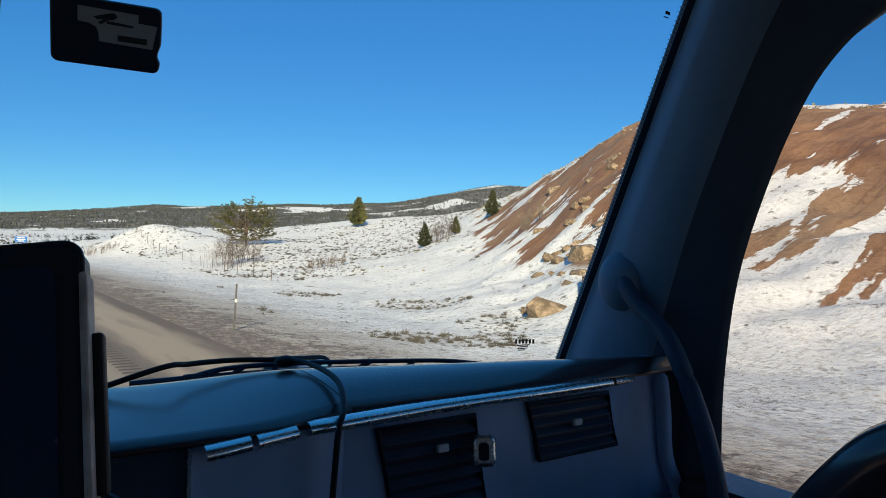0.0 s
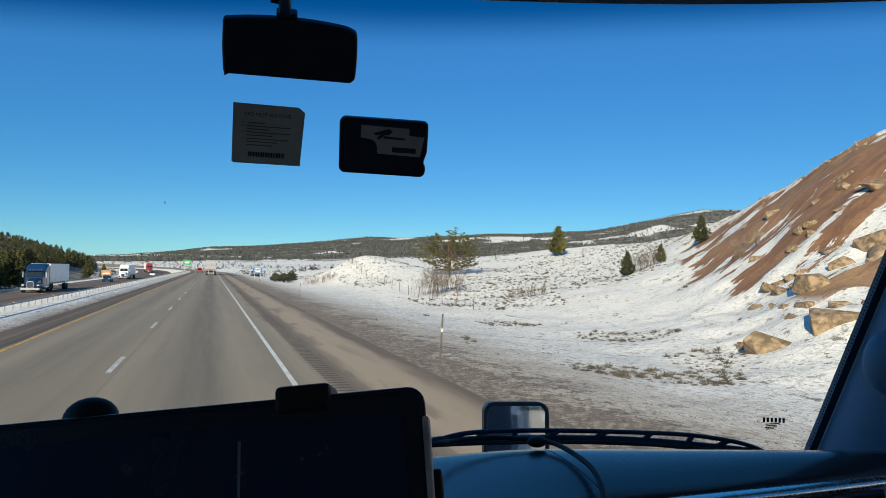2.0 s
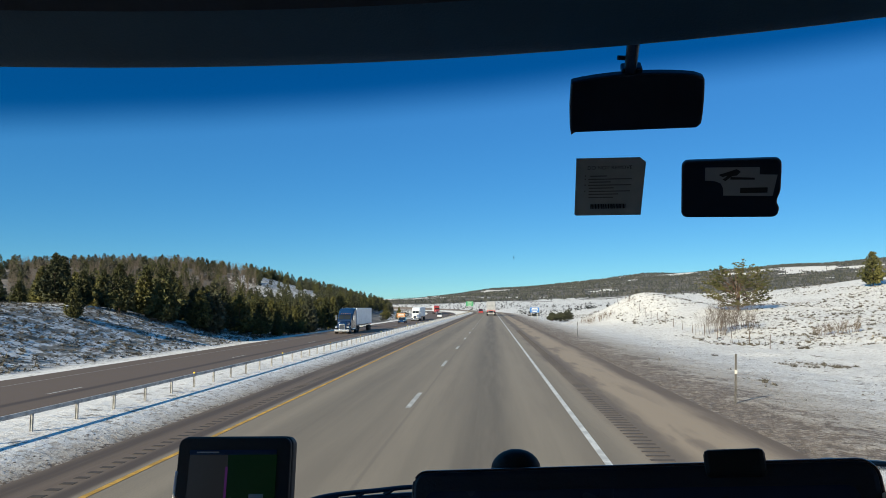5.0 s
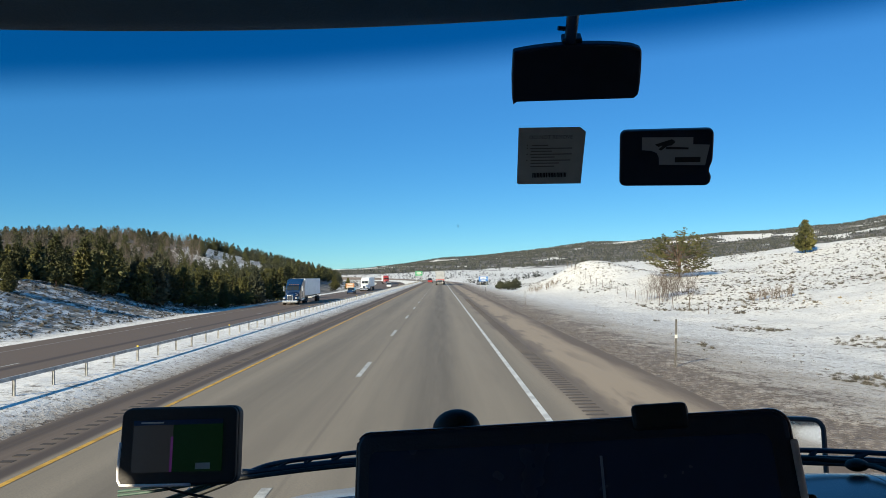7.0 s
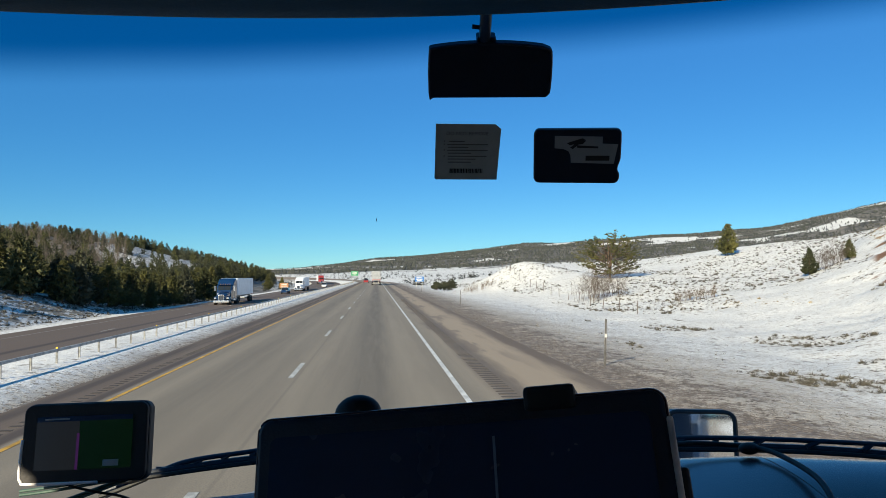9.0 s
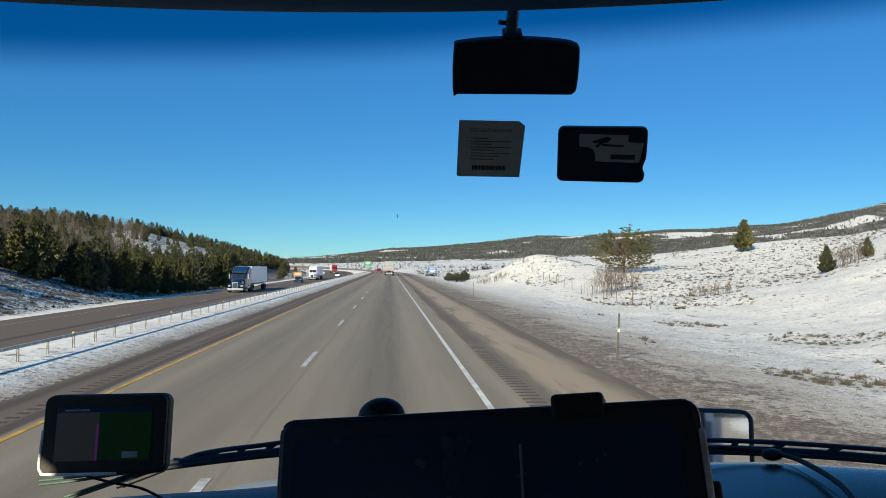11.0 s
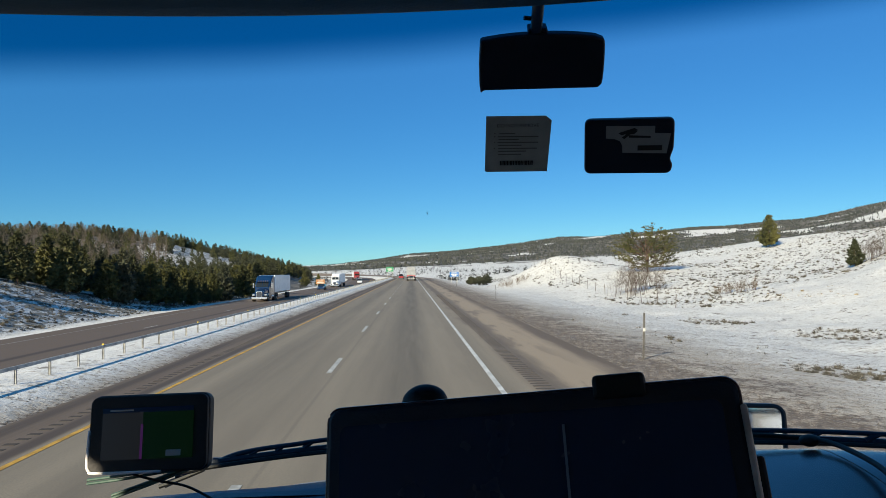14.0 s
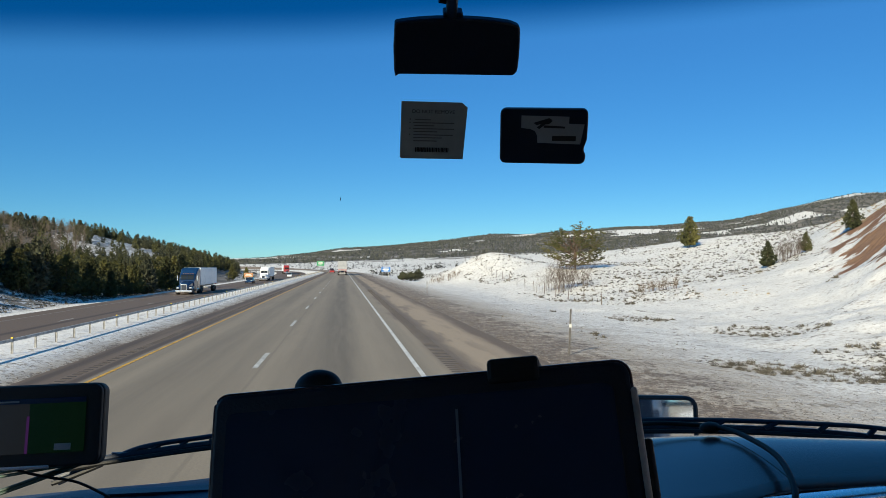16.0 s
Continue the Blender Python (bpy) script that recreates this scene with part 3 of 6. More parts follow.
def build_ground():
    fine = np.concatenate([np.arange(-180, -48, 4.0), np.arange(-48, -34, 1.0), np.arange(-34, 74, 0.27), np.arange(74, 180, 4.0)])
    rings = 3.0 * np.exp(np.arange(0, 400) * (math.log(3300 / 3.0) / 399))
    az, rr = np.meshgrid(np.radians(fine), rings)
    x, y = rr * np.sin(az), rr * np.cos(az)
    z, red, wood = land(x, y)
    n = len(fine)
    verts = np.stack([x, y, z], -1).reshape(-1, 3)
    i, k = np.meshgrid(np.arange(len(rings) - 1), np.arange(n), indexing="ij")
    a, b = i * n + k, i * n + (k + 1) % n
    faces = np.stack([a, a + n, b + n, b], -1).reshape(-1, 4)
    verts = np.vstack([verts, [[0, 0, -0.1]]])
    me = bpy.data.meshes.new("ground")
    me.from_pydata(verts.tolist(), [], faces.tolist() + [(len(verts) - 1, m, (m + 1) % n) for m in range(n)])
    me.materials.append(GROUND)
    for name, values in (("lat", (x - bend(y)).ravel()), ("red", red.ravel()), ("wood", wood.ravel())):
        me.attributes.new(name, "FLOAT", "POINT").data.foreach_set("value", np.append(values, 0.0).astype(np.float32))
    me.polygons.foreach_set("use_smooth", [True] * len(me.polygons))
    me.update()
    return tagged(new("ground", me), "snow-dusted sagebrush range with a bare red earth cut", "ground", kind="structure")


build_ground()


def strip(name, u0, u1, y0, y1, z, material, label, dy=4.0, thick=0.05, columns=12):
    """A length of paving that follows the highway's bend, with its crossfall and edges."""
    ys = np.concatenate([np.arange(y0, min(60, y1), dy / 2), np.arange(max(y0, 60), y1 + 0.01, dy)])
    us = np.linspace(u0, u1, columns)
    rows = [[(float(u + bend(y)), float(y), z(u, y)) for u in us] for y in ys]
    rows = [[(r[0][0], r[0][1], r[0][2] - thick), *r, (r[-1][0], r[-1][1], r[-1][2] - thick)] for r in rows]
    v, f = sweep(rows)
    me = mesh_of(name, v, [tuple(reversed(q)) for q in f], material)
    lat = np.array([p[0] for p in v]) - bend([p[1] for p in v])
    me.attributes.new("lat", "FLOAT", "POINT").data.foreach_set("value", lat.astype(np.float32))
    return tagged(new(name, me), label, "road", kind="structure")


def near_level(u, y):
    return 0.0


def far_level(u, y):
    return -1.66 + 1.2 * step(200, 420, y)


strip("road", -7.0, 5.25, -30, 620, near_level, ROAD, "worn grey two-lane highway with tan shoulders", columns=30)
strip("road_oncoming", -28.2, -14.8, -30, 620, far_level, ROAD_DARK, "dark oncoming highway beyond the guardrail", columns=20)


def line_on(name, u, width, y0, y1, level, material, label):
    ys = np.concatenate([np.arange(y0, min(y1, 80), 4.0), np.arange(max(80, y0), y1 + 0.01, 10.0), [y1]]) if y1 - y0 > 10 else np.array([y0, y1])
    rows = [[(float(u + s * width / 2 + bend(y)), float(y), level(u, y) + 0.005) for s in (-1, 1)] for y in ys]
    v, f = sweep(rows)
    ob = part(name, (v, [tuple(reversed(q)) for q in f]), material)
    return tagged(ob, label, "road marking", kind="structure")


line_on("edge_line", 1.82, 0.12, -20, 600, near_level, PAINT_WHITE, "worn white edge line on the highway")
line_on("median_line", -5.48, 0.10, -20, 600, near_level, PAINT_YELLOW, "worn yellow line along the left edge of the highway")
line_on("far_edge_line", -26.0, 0.12, -20, 600, far_level, WORN_WHITE, "white edge line on the oncoming highway")
line_on("far_median_line", -17.2, 0.13, -20, 600, far_level, PAINT_YELLOW, "faded yellow line on the oncoming highway")
for k in range(26):
    y = 5.4 + 12.19 * k
    tagged(line_on("lane_dash", -2.14, 0.13, y, y + 3.05, near_level, DASH_WHITE, "short white lane dash"), group="lane dashes")
    if k % 2 == 0:
        tagged(line_on("lane_dash", -21.6, 0.12, y + 3, y + 6, far_level, DASH_WHITE, "short white lane dash"), group="lane dashes")

for u, wide, material in ((2.75, 0.2, RUMBLE), (-6.12, 0.10, RUMBLE_DARK)):
    grooves = [boxed(u - wide, u + wide, y, y + 0.13, 0.0, 0.004) for y in np.arange(4.0, 75.0, 0.34)]
    tagged(part("rumble_strip", merged(grooves), material), "row of dark milled rumble grooves along the shoulder", "rumble strip", kind="stuff")


# ---- guardrail ----
def build_guardrail():
    u, spacing = -8.75, 1.45
    rail = thing("guardrail", "galvanised steel guardrail on posts in the snowy median", "guardrail")
    wave = [(-0.020, 0.508), (-0.024, 0.512), (-0.024, 0.584), (-0.020, 0.588), (0.020, 0.588), (0.024, 0.584), (0.024, 0.512), (0.020, 0.508), (-0.020, 0.508)]
    post_me = mesh_of("post", *merged([boxed(-0.024, 0.024, -0.004, 0.004, -0.45, 0.52), boxed(-0.026, -0.020, -0.020, 0.020, -0.45, 0.52), boxed(0.020, 0.026, -0.020, 0.020, -0.45, 0.52)]), POST_STEEL)
    cap_me = mesh_of("reflector", *boxed(-0.028, 0.028, -0.012, 0.012, 0.59, 0.632), YELLOW_PLASTIC)
    y, n = -6.0, 0
    while y < 300:
        x = u + float(bend(y))
        part("post", post_me, POST_STEEL, rail, m=pose(x, y, 0.0))
        if n % 6 == 0:
            part("reflector", cap_me, YELLOW_PLASTIC, rail, "yellow reflector tab", m=pose(x, y, 0))
        if n % 3 == 0:
            x2 = u + float(bend(y + 3 * spacing))
            rows = [[(xx + dx, yy, z) for dx, z in wave] for xx, yy in ((x, y), (x2, y + 3 * spacing + 0.03))]
            part("beam", sweep(rows), ZINC, rail)
        y, n = y + spacing, n + 1


build_guardrail()


# ---- plants ----
def tuft(center, size, count, rng, up=0.3, broad=0.13):
    """A spiky clump of thin leaves, as verts and faces."""
    v, f = [], []
    for k in range(count):
        d = rng.normal(size=3)
        d[2] = abs(d[2]) * 0.6 + up
        d /= np.linalg.norm(d)
        s = np.cross(d, rng.normal(size=3))
        s /= np.linalg.norm(s) + 1e-6
        tip, w = center + d * size * rng.uniform(0.6, 1.1), size * broad
        mid = center + d * size * 0.45
        b = len(v)
        v += [center, mid + s * w, tip, mid - s * w]
        f += [(b, b + 1, b + 2), (b, b + 2, b + 3)]
    return v, f


def conifer_mesh(height, spread, rng, layers=15, ragged=0.3, start=0.12):
    """A crown of drooping boughs, each a folded blade with side sprays."""
    v, f = [], []
    for i in range(layers):
        t = start + (1 - start) * i / layers
        reach = spread * min(1.0, (1 - t) * 1.9) ** 0.72 * rng.uniform(0.75, 1.12) + 0.05 * spread
        for k in range(max(4, int(9 * (1 - t)) + 3)):
            if rng.random() < ragged * 0.35:
                continue
            a, ln = rng.uniform(0, 2 * np.pi), reach * rng.uniform(1 - ragged, 1.12)
            z0 = height * (t + rng.uniform(-0.5, 0.5) / layers)
            out, side = np.array([np.cos(a), np.sin(a), 0]), np.array([-np.sin(a), np.cos(a), 0])
            rise, w = rng.uniform(-0.30, 0.30) * ln, ln * rng.uniform(0.34, 0.55)
            root = np.array([0, 0, z0])
            for q in (0.35, 0.62, 0.86):
                c = root + out * ln * q + np.array([0, 0, rise * q])
                for s in (-1, 1):
                    b = len(v)
                    tip = c + side * s * w * (1.15 - q * 0.7) + out * ln * 0.20 + np.array([0, 0, rng.uniform(-0.12, 0.05) * ln])
                    v += [c - out * ln * 0.24, tip, c + out * ln * 0.22 + np.array([0, 0, 0.10 * ln])]
                    f.append((b, b + 1, b + 2))
            b = len(v)
            v += [root + np.array([0, 0, 0.10 * ln]), root + out * ln * 0.7 + side * w * 0.3 + np.array([0, 0, rise]), root + out * ln + np.array([0, 0, rise * 1.1]), root + out * ln * 0.7 - side * w * 0.3 + np.array([0, 0, rise - 0.1 * ln])]
            f += [(b, b + 1, b + 2), (b, b + 2, b + 3)]
    b = len(v)
    v += [np.array(p) for p in ((0.012 * height, 0, height * 0.9), (-0.008 * height, 0.01 * height, height * 0.9), (-0.005 * height, -0.01 * height, height * 0.9), (0, 0, height * 1.03))]
    f += [(b, b + 1, b + 3), (b + 1, b + 2, b + 3), (b + 2, b, b + 3)]
    return v, f


def clumped_mesh(width, rng, boughs=130, blades=8, coarse=1.35, low=0.04):
    """A bushy pine crown one metre tall: short limbs that end in upturned clumps of needles."""
    v, f = [], []
    lobes = rng.uniform(0.72, 1.18, (9, 7))
    for i in range(boughs):
        t = low + (0.985 - low) * ((i + rng.random()) / boughs) ** 1.12
        a = i * 2.4 + rng.normal() * 0.3
        swell = min(1.0, 0.62 + 2.2 * (t - low), ((1.02 - t) * 1.55) ** 0.85)
        reach = width * swell * rng.uniform(0.62, 1.12) * lobes[int(t * 8.99), int(a / 6.2832 * 7) % 7]
        for q in (0.55, 1.0):
            c = np.array([math.cos(a) * reach * q, math.sin(a) * reach * q, t + rng.normal() * 0.012 + 0.035 * q])
            size = coarse * (0.034 + 0.034 * (1 - t)) * rng.uniform(0.7, 1.25)
            for k in range(blades):
                d = rng.normal(size=3) + np.array([math.cos(a) * 0.8, math.sin(a) * 0.8, 0.55])
                d /= np.linalg.norm(d)
                s = np.cross(d, rng.normal(size=3))
                s *= 0.30 / (np.linalg.norm(s) + 1e-6)
                b = len(v)
                v += [c - d * size * 0.4, c + (d * 0.3 + s) * size, c + d * size * 1.2, c + (d * 0.3 - s) * size]
                f.append((b, b + 1, b + 2, b + 3))
    return v, f


def wood_front(y):
    """How far from the highway the first trees of the roadside wood stand."""
    return np.interp(y, [60, 80, 102, 140, 160, 200, 240, 300], [50, 40, 31.5, 31.5, 40, 45, 44, 42])


def build_conifers():
    kinds = []
    for k in range(9):
        rng = np.random.default_rng(20 + k)
        mat = (PINE, SPRUCE, PINE, GREY_PINE)[k % 4]
        crown = mesh_of("crown", *clumped_mesh((0.26, 0.20, 0.31)[k % 3], rng, low=(0.03, 0.05, 0.09)[k % 3]), mat)
        trunk = mesh_of("trunk", *tube([(0, 0, -0.05), (0.004, 0, 0.4), (0, 0.004, 0.97)], 0.016, 6, 0.25), BARK)
        kinds.append((crown, trunk))
    words = {0: "dark green conifer on the snowy hillside", 1: "bushy green pine at the edge of the roadside wood"}

    def tree(x, y, h, k, wood):
        z = float(land(x, y)[0])
        ob = thing("conifer", words[wood], "tree", pose(x, y, z - 0.1, 0, 0, (x * 37 + y * 11) % 360) @ Matrix.Diagonal((h, h, h, 1)), "conifers on the hill")
        part("trunk", kinds[k][1], BARK, ob)
        part("crown", kinds[k][0], PINE, ob)

    rng = np.random.default_rng(3)
    spots = []
    while len(spots) < 235:
        y = 76 + 110 * rng.random() ** 1.1
        u = -float(wood_front(y)) - 34 * rng.random() ** 1.5
        x = u + float(bend(y))
        az = math.degrees(math.atan2(x, y))
        if not -39 < az < -8 or any((x - a) ** 2 + (y - b) ** 2 < 5.6 for a, b in spots):
            continue
        spots.append((x, y))
        back = min(1.0, (-u - float(wood_front(y))) / 12)
        tree(x, y, rng.uniform(5.2, 8.0) * (1.0 - 0.30 * back) * (0.86 if y > 98 else 0.88) * (0.55 if rng.random() < 0.1 else 1.0), int(rng.integers(9)), 1)
    for x, y, h in ((-41.0, 66, 3.2), (-47, 72, 5.2), (-36, 236, 5.0), (-33.5, 252, 4.2), (-39, 262, 5.4), (-35, 118, 2.6)):
        tree(x, y, h, int(rng.integers(9)), 0)
    for x, y, h in ((60, 114, 5.4), (47.6, 66, 2.0), (43.6, 66.5, 2.7), (51.0, 63.5, 3.0)):
        tree(x, y, h, 2 if h > 5 else 5, 0)
    # the same wood up the hill, and the woods on the skyline
    patterns = [clumped_mesh(0.20 + 0.03 * k, rng, 50, 4, 1.75) for k in range(6)]
    for name, material, share in (("hill_wood", SPRUCE, 0.6), ("hill_wood", GREY_PINE, 0.4)):
        v, f, total = [], [], 0
        for n in range(int(3000 * share)):
            az, r = -7.5 - 31 * rng.random(), 120 + 310 * rng.random() ** 0.75
            x, y = r * math.sin(radians(az)), r * math.cos(radians(az))
            u = x - float(bend(y))
            if (clearing(r, az) < 1 and rng.random() < 0.9) or -u < float(wood_front(y)) + 6 or rng.random() < (0.72 if az < -20 and 215 < r < 400 else 0.12 if r < 270 else 0.25):
                continue
            h, turn = rng.uniform(3.4, 6.4) * (0.8 if r < 235 else 1.0), rng.uniform(0, 6.28)
            cv, cf = patterns[int(rng.integers(6))]
            q = np.array(cv) * h
            c, w = math.cos(turn), math.sin(turn)
            v.append(np.stack([q[:, 0] * c - q[:, 1] * w + x, q[:, 0] * w + q[:, 1] * c + y, q[:, 2] + float(land(x, y)[0]) - 0.2], -1))
            f.append(np.array(cf) + total)
            total += len(q)
        v, f = np.vstack(v).tolist(), np.vstack(f).tolist()
        tagged(part(name, (v, f), material), "dense dark conifers covering the hill top" if share > 0.5 else "grey-green conifers mixed into the hillside wood", "woodland", kind="stuff")
    n = 85000
    az, r = np.radians(rng.uniform(-38, 62, n)), 1000 + 1500 * rng.random(n) ** 0.7
    x, y = r * np.sin(az), r * np.cos(az)
    keep = meadow(x, y, np.degrees(az)) + (0.30 + 0.5 * ease(24, 32, np.degrees(az))) * rng.normal(size=n) > 0.0
    x, y = x[keep], y[keep]
    z = land(x, y)[0]
    h, w = rng.uniform(1.6, 4.6, len(x)), rng.uniform(1.0, 2.0, len(x))
    turn = rng.uniform(0, 6.28, len(x))
    pts = [np.stack([x + w * np.cos(turn + k * 2.094), y + w * np.sin(turn + k * 2.094), z + 0.3], -1) for k in range(3)]
    pts.append(np.stack([x, y, z + h], -1))
    verts = np.stack(pts, 1).reshape(-1, 3)
    base = np.arange(len(x))[:, None] * 4
    faces = np.concatenate([base + np.array(t) for t in ((0, 1, 3), (1, 2, 3), (2, 0, 3))])
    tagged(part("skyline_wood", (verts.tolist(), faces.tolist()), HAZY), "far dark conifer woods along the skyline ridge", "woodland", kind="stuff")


build_conifers()


def build_pine(x, y, height):
    """An open-crowned roadside pine: many limbs that end in tufted clumps, with gaps between."""
    rng = np.random.default_rng(41)
    ob = thing("pine_tree", "open-crowned green pine on a snowy sage bank", "tree", pose(x, y, float(land(x, y)[0]) - 0.1))
    stems, v, f = [], [], []
    for lean, turn in ((0.03, 0.0), (0.13, 0.3), (0.16, 3.0), (0.10, 1.8)):
        d = np.array([math.cos(turn), math.sin(turn), 0])
        stems.append(tube([tuple(d * lean * height * q ** 1.3 + np.array([0, 0, height * 0.9 * q])) for q in np.linspace(0, 1, 7)], 0.11, 6, 0.2))
    lobes = rng.uniform(0.55, 1.2, 11)
    for k in range(105):
        a, e = rng.uniform(0, 6.28), math.asin(rng.uniform(-0.92, 1.0))
        big = lobes[int(a / 6.29 * 11)] * rng.uniform(0.7, 1.08)
        tip = np.array([math.cos(a) * math.cos(e) * 0.68, math.sin(a) * math.cos(e) * 0.68, 0.53 + 0.46 * math.sin(e)]) * [big, big, 1.0] * height
        root = np.array([tip[0] * 0.15, tip[1] * 0.15, height * max(0.10, 0.55 + 0.30 * math.sin(e) - 0.24)])
        mid = (root + tip) / 2 - np.array([0, 0, 0.03 * height])
        stems.append(tube([tuple(root), tuple(mid), tuple(tip)], 0.040, 4, 0.3))
        for q in np.linspace(0.58, 1.03, 10):
            c = (1 - q) ** 2 * root + 2 * q * (1 - q) * mid + q * q * tip + rng.normal(size=3) * height * 0.024
            tv, tf = tuft(c, height * rng.uniform(0.030, 0.058), 9, rng, 0.18, 0.17)
            b = len(v)
            v += tv
            f += [tuple(i + b for i in t) for t in tf]
    part("trunk", merged(stems), BARK, ob, smooth=True)
    part("crown", (v, f), PINE, ob)


build_pine(33.0, 96.0, 6.6)


def build_juniper(x, y, width, height, seed):
    """A low spreading evergreen: short stems and dense upturned sprays."""
    rng = np.random.default_rng(seed)
    ob = thing("juniper", "low dark green juniper beside the snowy roadside", "bush", pose(x, y, float(land(x, y)[0]) - 0.05), "junipers by the road")
    v, f, stems = [], [], []
    for k in range(90):
        a, q = rng.uniform(0, 6.28), math.sqrt(rng.random())
        c = np.array([math.cos(a) * q * width / 2, math.sin(a) * q * width / 2, height * rng.uniform(0.2, 0.85) * math.sqrt(max(0.1, 1 - 0.8 * q * q))])
        if k % 6 == 0:
            stems.append(tube([(c[0] * 0.1, c[1] * 0.1, 0), tuple(c)], 0.03, 4, 0.4))
        for j in range(2):
            tv, tf = tuft(c + rng.normal(size=3) * 0.12, 0.42 * rng.uniform(0.7, 1.2), 12, rng, 0.35, 0.20)
            b = len(v)
            v += tv
            f += [tuple(i + b for i in t) for t in tf]
    part("stems", merged(stems), BARK, ob)
    part("crown", (v, f), GREY_PINE, ob)


for k, (x, y, w, h) in enumerate(((13.6, 158, 2.4, 2.0), (15.6, 160, 3.0, 2.3), (17.6, 163, 2.2, 2.8))):
    build_juniper(x, y, w, h, 90 + k)


def build_bush(name, label, x, y, width, height, stems, material, seed):
    """A leafless thicket: clumps of stems that fan out from a few roots, fork and end in fine twigs."""
    rng = np.random.default_rng(seed)
    shapes = []
    roots = [(rng.uniform(-0.36, 0.36) * width, rng.uniform(-0.25, 0.25) * width, rng.uniform(0.65, 1.0)) for k in range(max(3, stems // 10))]
    for k in range(stems):
        rx, ry, grow = roots[k % len(roots)]
        px, py = x + rx + rng.normal() * 0.06 * width, y + ry + rng.normal() * 0.05 * width
        base = np.array([px, py, float(land(px, py)[0]) - 0.05])
        h = height * grow * rng.uniform(0.55, 1.0) * (1 - 0.30 * (2 * rx / width) ** 2)
        a, lean = rng.uniform(0, 6.28), rng.uniform(0.05, 0.55)
        tip = base + np.array([math.cos(a) * h * lean, math.sin(a) * h * lean, h])
        mid = (base + tip) / 2 + np.array([-math.cos(a), -math.sin(a), 0.6]) * 0.10 * h * lean
        shapes.append(tube([tuple(base), tuple(mid), tuple(tip)], 0.016, 3, 0.25))
        for j in range(12):
            q = rng.uniform(0.30, 0.98)
            c = base * (1 - q) ** 2 + 2 * mid * q * (1 - q) + tip * q * q
            b, ln = rng.uniform(0, 6.28), h * rng.uniform(0.10, 0.24)
            e = c + np.array([math.cos(b) * ln * 0.8, math.sin(b) * ln * 0.8, ln * rng.uniform(0.3, 1.0)])
            shapes.append(tube([tuple(c), tuple(e)], 0.008, 3, 0.3))
            for w in range(2):
                s = c + (e - c) * rng.uniform(0.4, 0.9)
                shapes.append(tube([tuple(s), tuple(s + rng.normal(size=3) * 0.05 * h + np.array([0, 0, 0.04 * h]))], 0.007, 3, 0.4))
    return tagged(part(name, merged(shapes), material), label, "bush")


build_bush("bare_bush", "leafless straw-coloured roadside bush in the snow", 29.5, 62, 4.2, 1.6, 60, WILLOW, 1)
build_bush("bare_bush", "leafless grey thicket at the field's edge", 25.5, 76, 8.5, 3.9, 130, THICKET, 2)
build_bush("bare_bush", "leafless brown bush on the red slope", 37, 41, 2.4, 1.5, 60, DEADWOOD, 4)
build_bush("bare_bush", "leafless brown bush between low pines", 45.5, 66, 3.6, 2.6, 80, THICKET, 6)
build_bush("bare_bush", "low bare thicket beside the ditch", 17, 118, 8.0, 1.6, 80, WILLOW, 5)


def scatter(name, label, category, material, count, near, far, bearings, size, blades, seed, keep, up=0.35, broad=0.13):
    """Many small plants over a stretch of ground as one mesh."""
    rng = np.random.default_rng(seed)
    n = count
    az = np.radians(rng.uniform(*bearings, n))
    r = np.sqrt(near ** 2 + (far ** 2 - near ** 2) * rng.random(n) ** 1.25)
    x, y = r * np.sin(az), r * np.cos(az)
    ok = keep(x, y, x - bend(y))
    x, y = x[ok], y[ok]
    z = land(x, y)[0]
    v, f = [], []
    for px, py, pz in zip(x, y, z):
        s = size * min(2.2, math.exp(rng.normal() * 0.5 - 0.25))
        tv, tf = tuft(np.array([px, py, pz - 0.03]), s, blades, rng, up, broad)
        b = len(v)
        v += tv
        f += [tuple(i + b for i in t) for t in tf]
    return tagged(part(name, (v, f), material), label, category, kind="stuff")


scatter("sagebrush", "grey-brown sagebrush tufts poking through thin snow", "shrubs", SAGE, 34000, 55, 230, (6, 44), 0.16, 18, 5,
        lambda x, y, u: (u > 20) & (np.degrees(np.arctan2(x, y)) < 41 - 3 * lumps(x, y, 0.3, 31)) & (lumps(x, y, 0.06, 21) + 0.8 * lumps(x, y, 0.33, 22) > 0.52 - 0.55 * ease(60, 130, np.hypot(x, y)) - 1.2 * np.exp(-(((x - 24) / 7) ** 2 + ((y - 122) / 12) ** 2))) & (land(x, y)[1] < 0.1), 0.10, 0.13)
scatter("sagebrush", "dense sagebrush on the snowy bank", "shrubs", SAGE, 34000, 45, 150, (-40, -8), 0.18, 14, 6, lambda x, y, u: (u < -32) & (-u < wood_front(y) + 3), 0.10, 0.14)
scatter("dry_grass", "pale dry grass along the bank and crest", "grass", STRAW, 9000, 20, 120, (10, 66), 0.13, 10, 7,
        lambda x, y, u: (u > 13) & ((lumps(x, y, 0.13, 23) > 0.70) | (np.hypot(x - 30, y - 55) < 4.0)))
scatter("crest_grass", "dry pale grass along the crest of the red hill", "grass", STRAW, 9000, 60, 125, (37, 68), 0.17, 9, 17, lambda x, y, u: (np.abs(u - 58) < 5.5))
scatter("roadside_sagebrush", "low grey-brown sagebrush in patches on the snow near the road", "shrubs", SAGE, 9000, 17, 56, (17, 42), 0.125, 44, 19,
        lambda x, y, u: (u > 10.5) & (lumps(x, y, 0.11, 25) + 0.7 * lumps(x, y, 0.5, 26) > 0.42) & (land(x, y)[1] < 0.1), 0.22, 0.045)
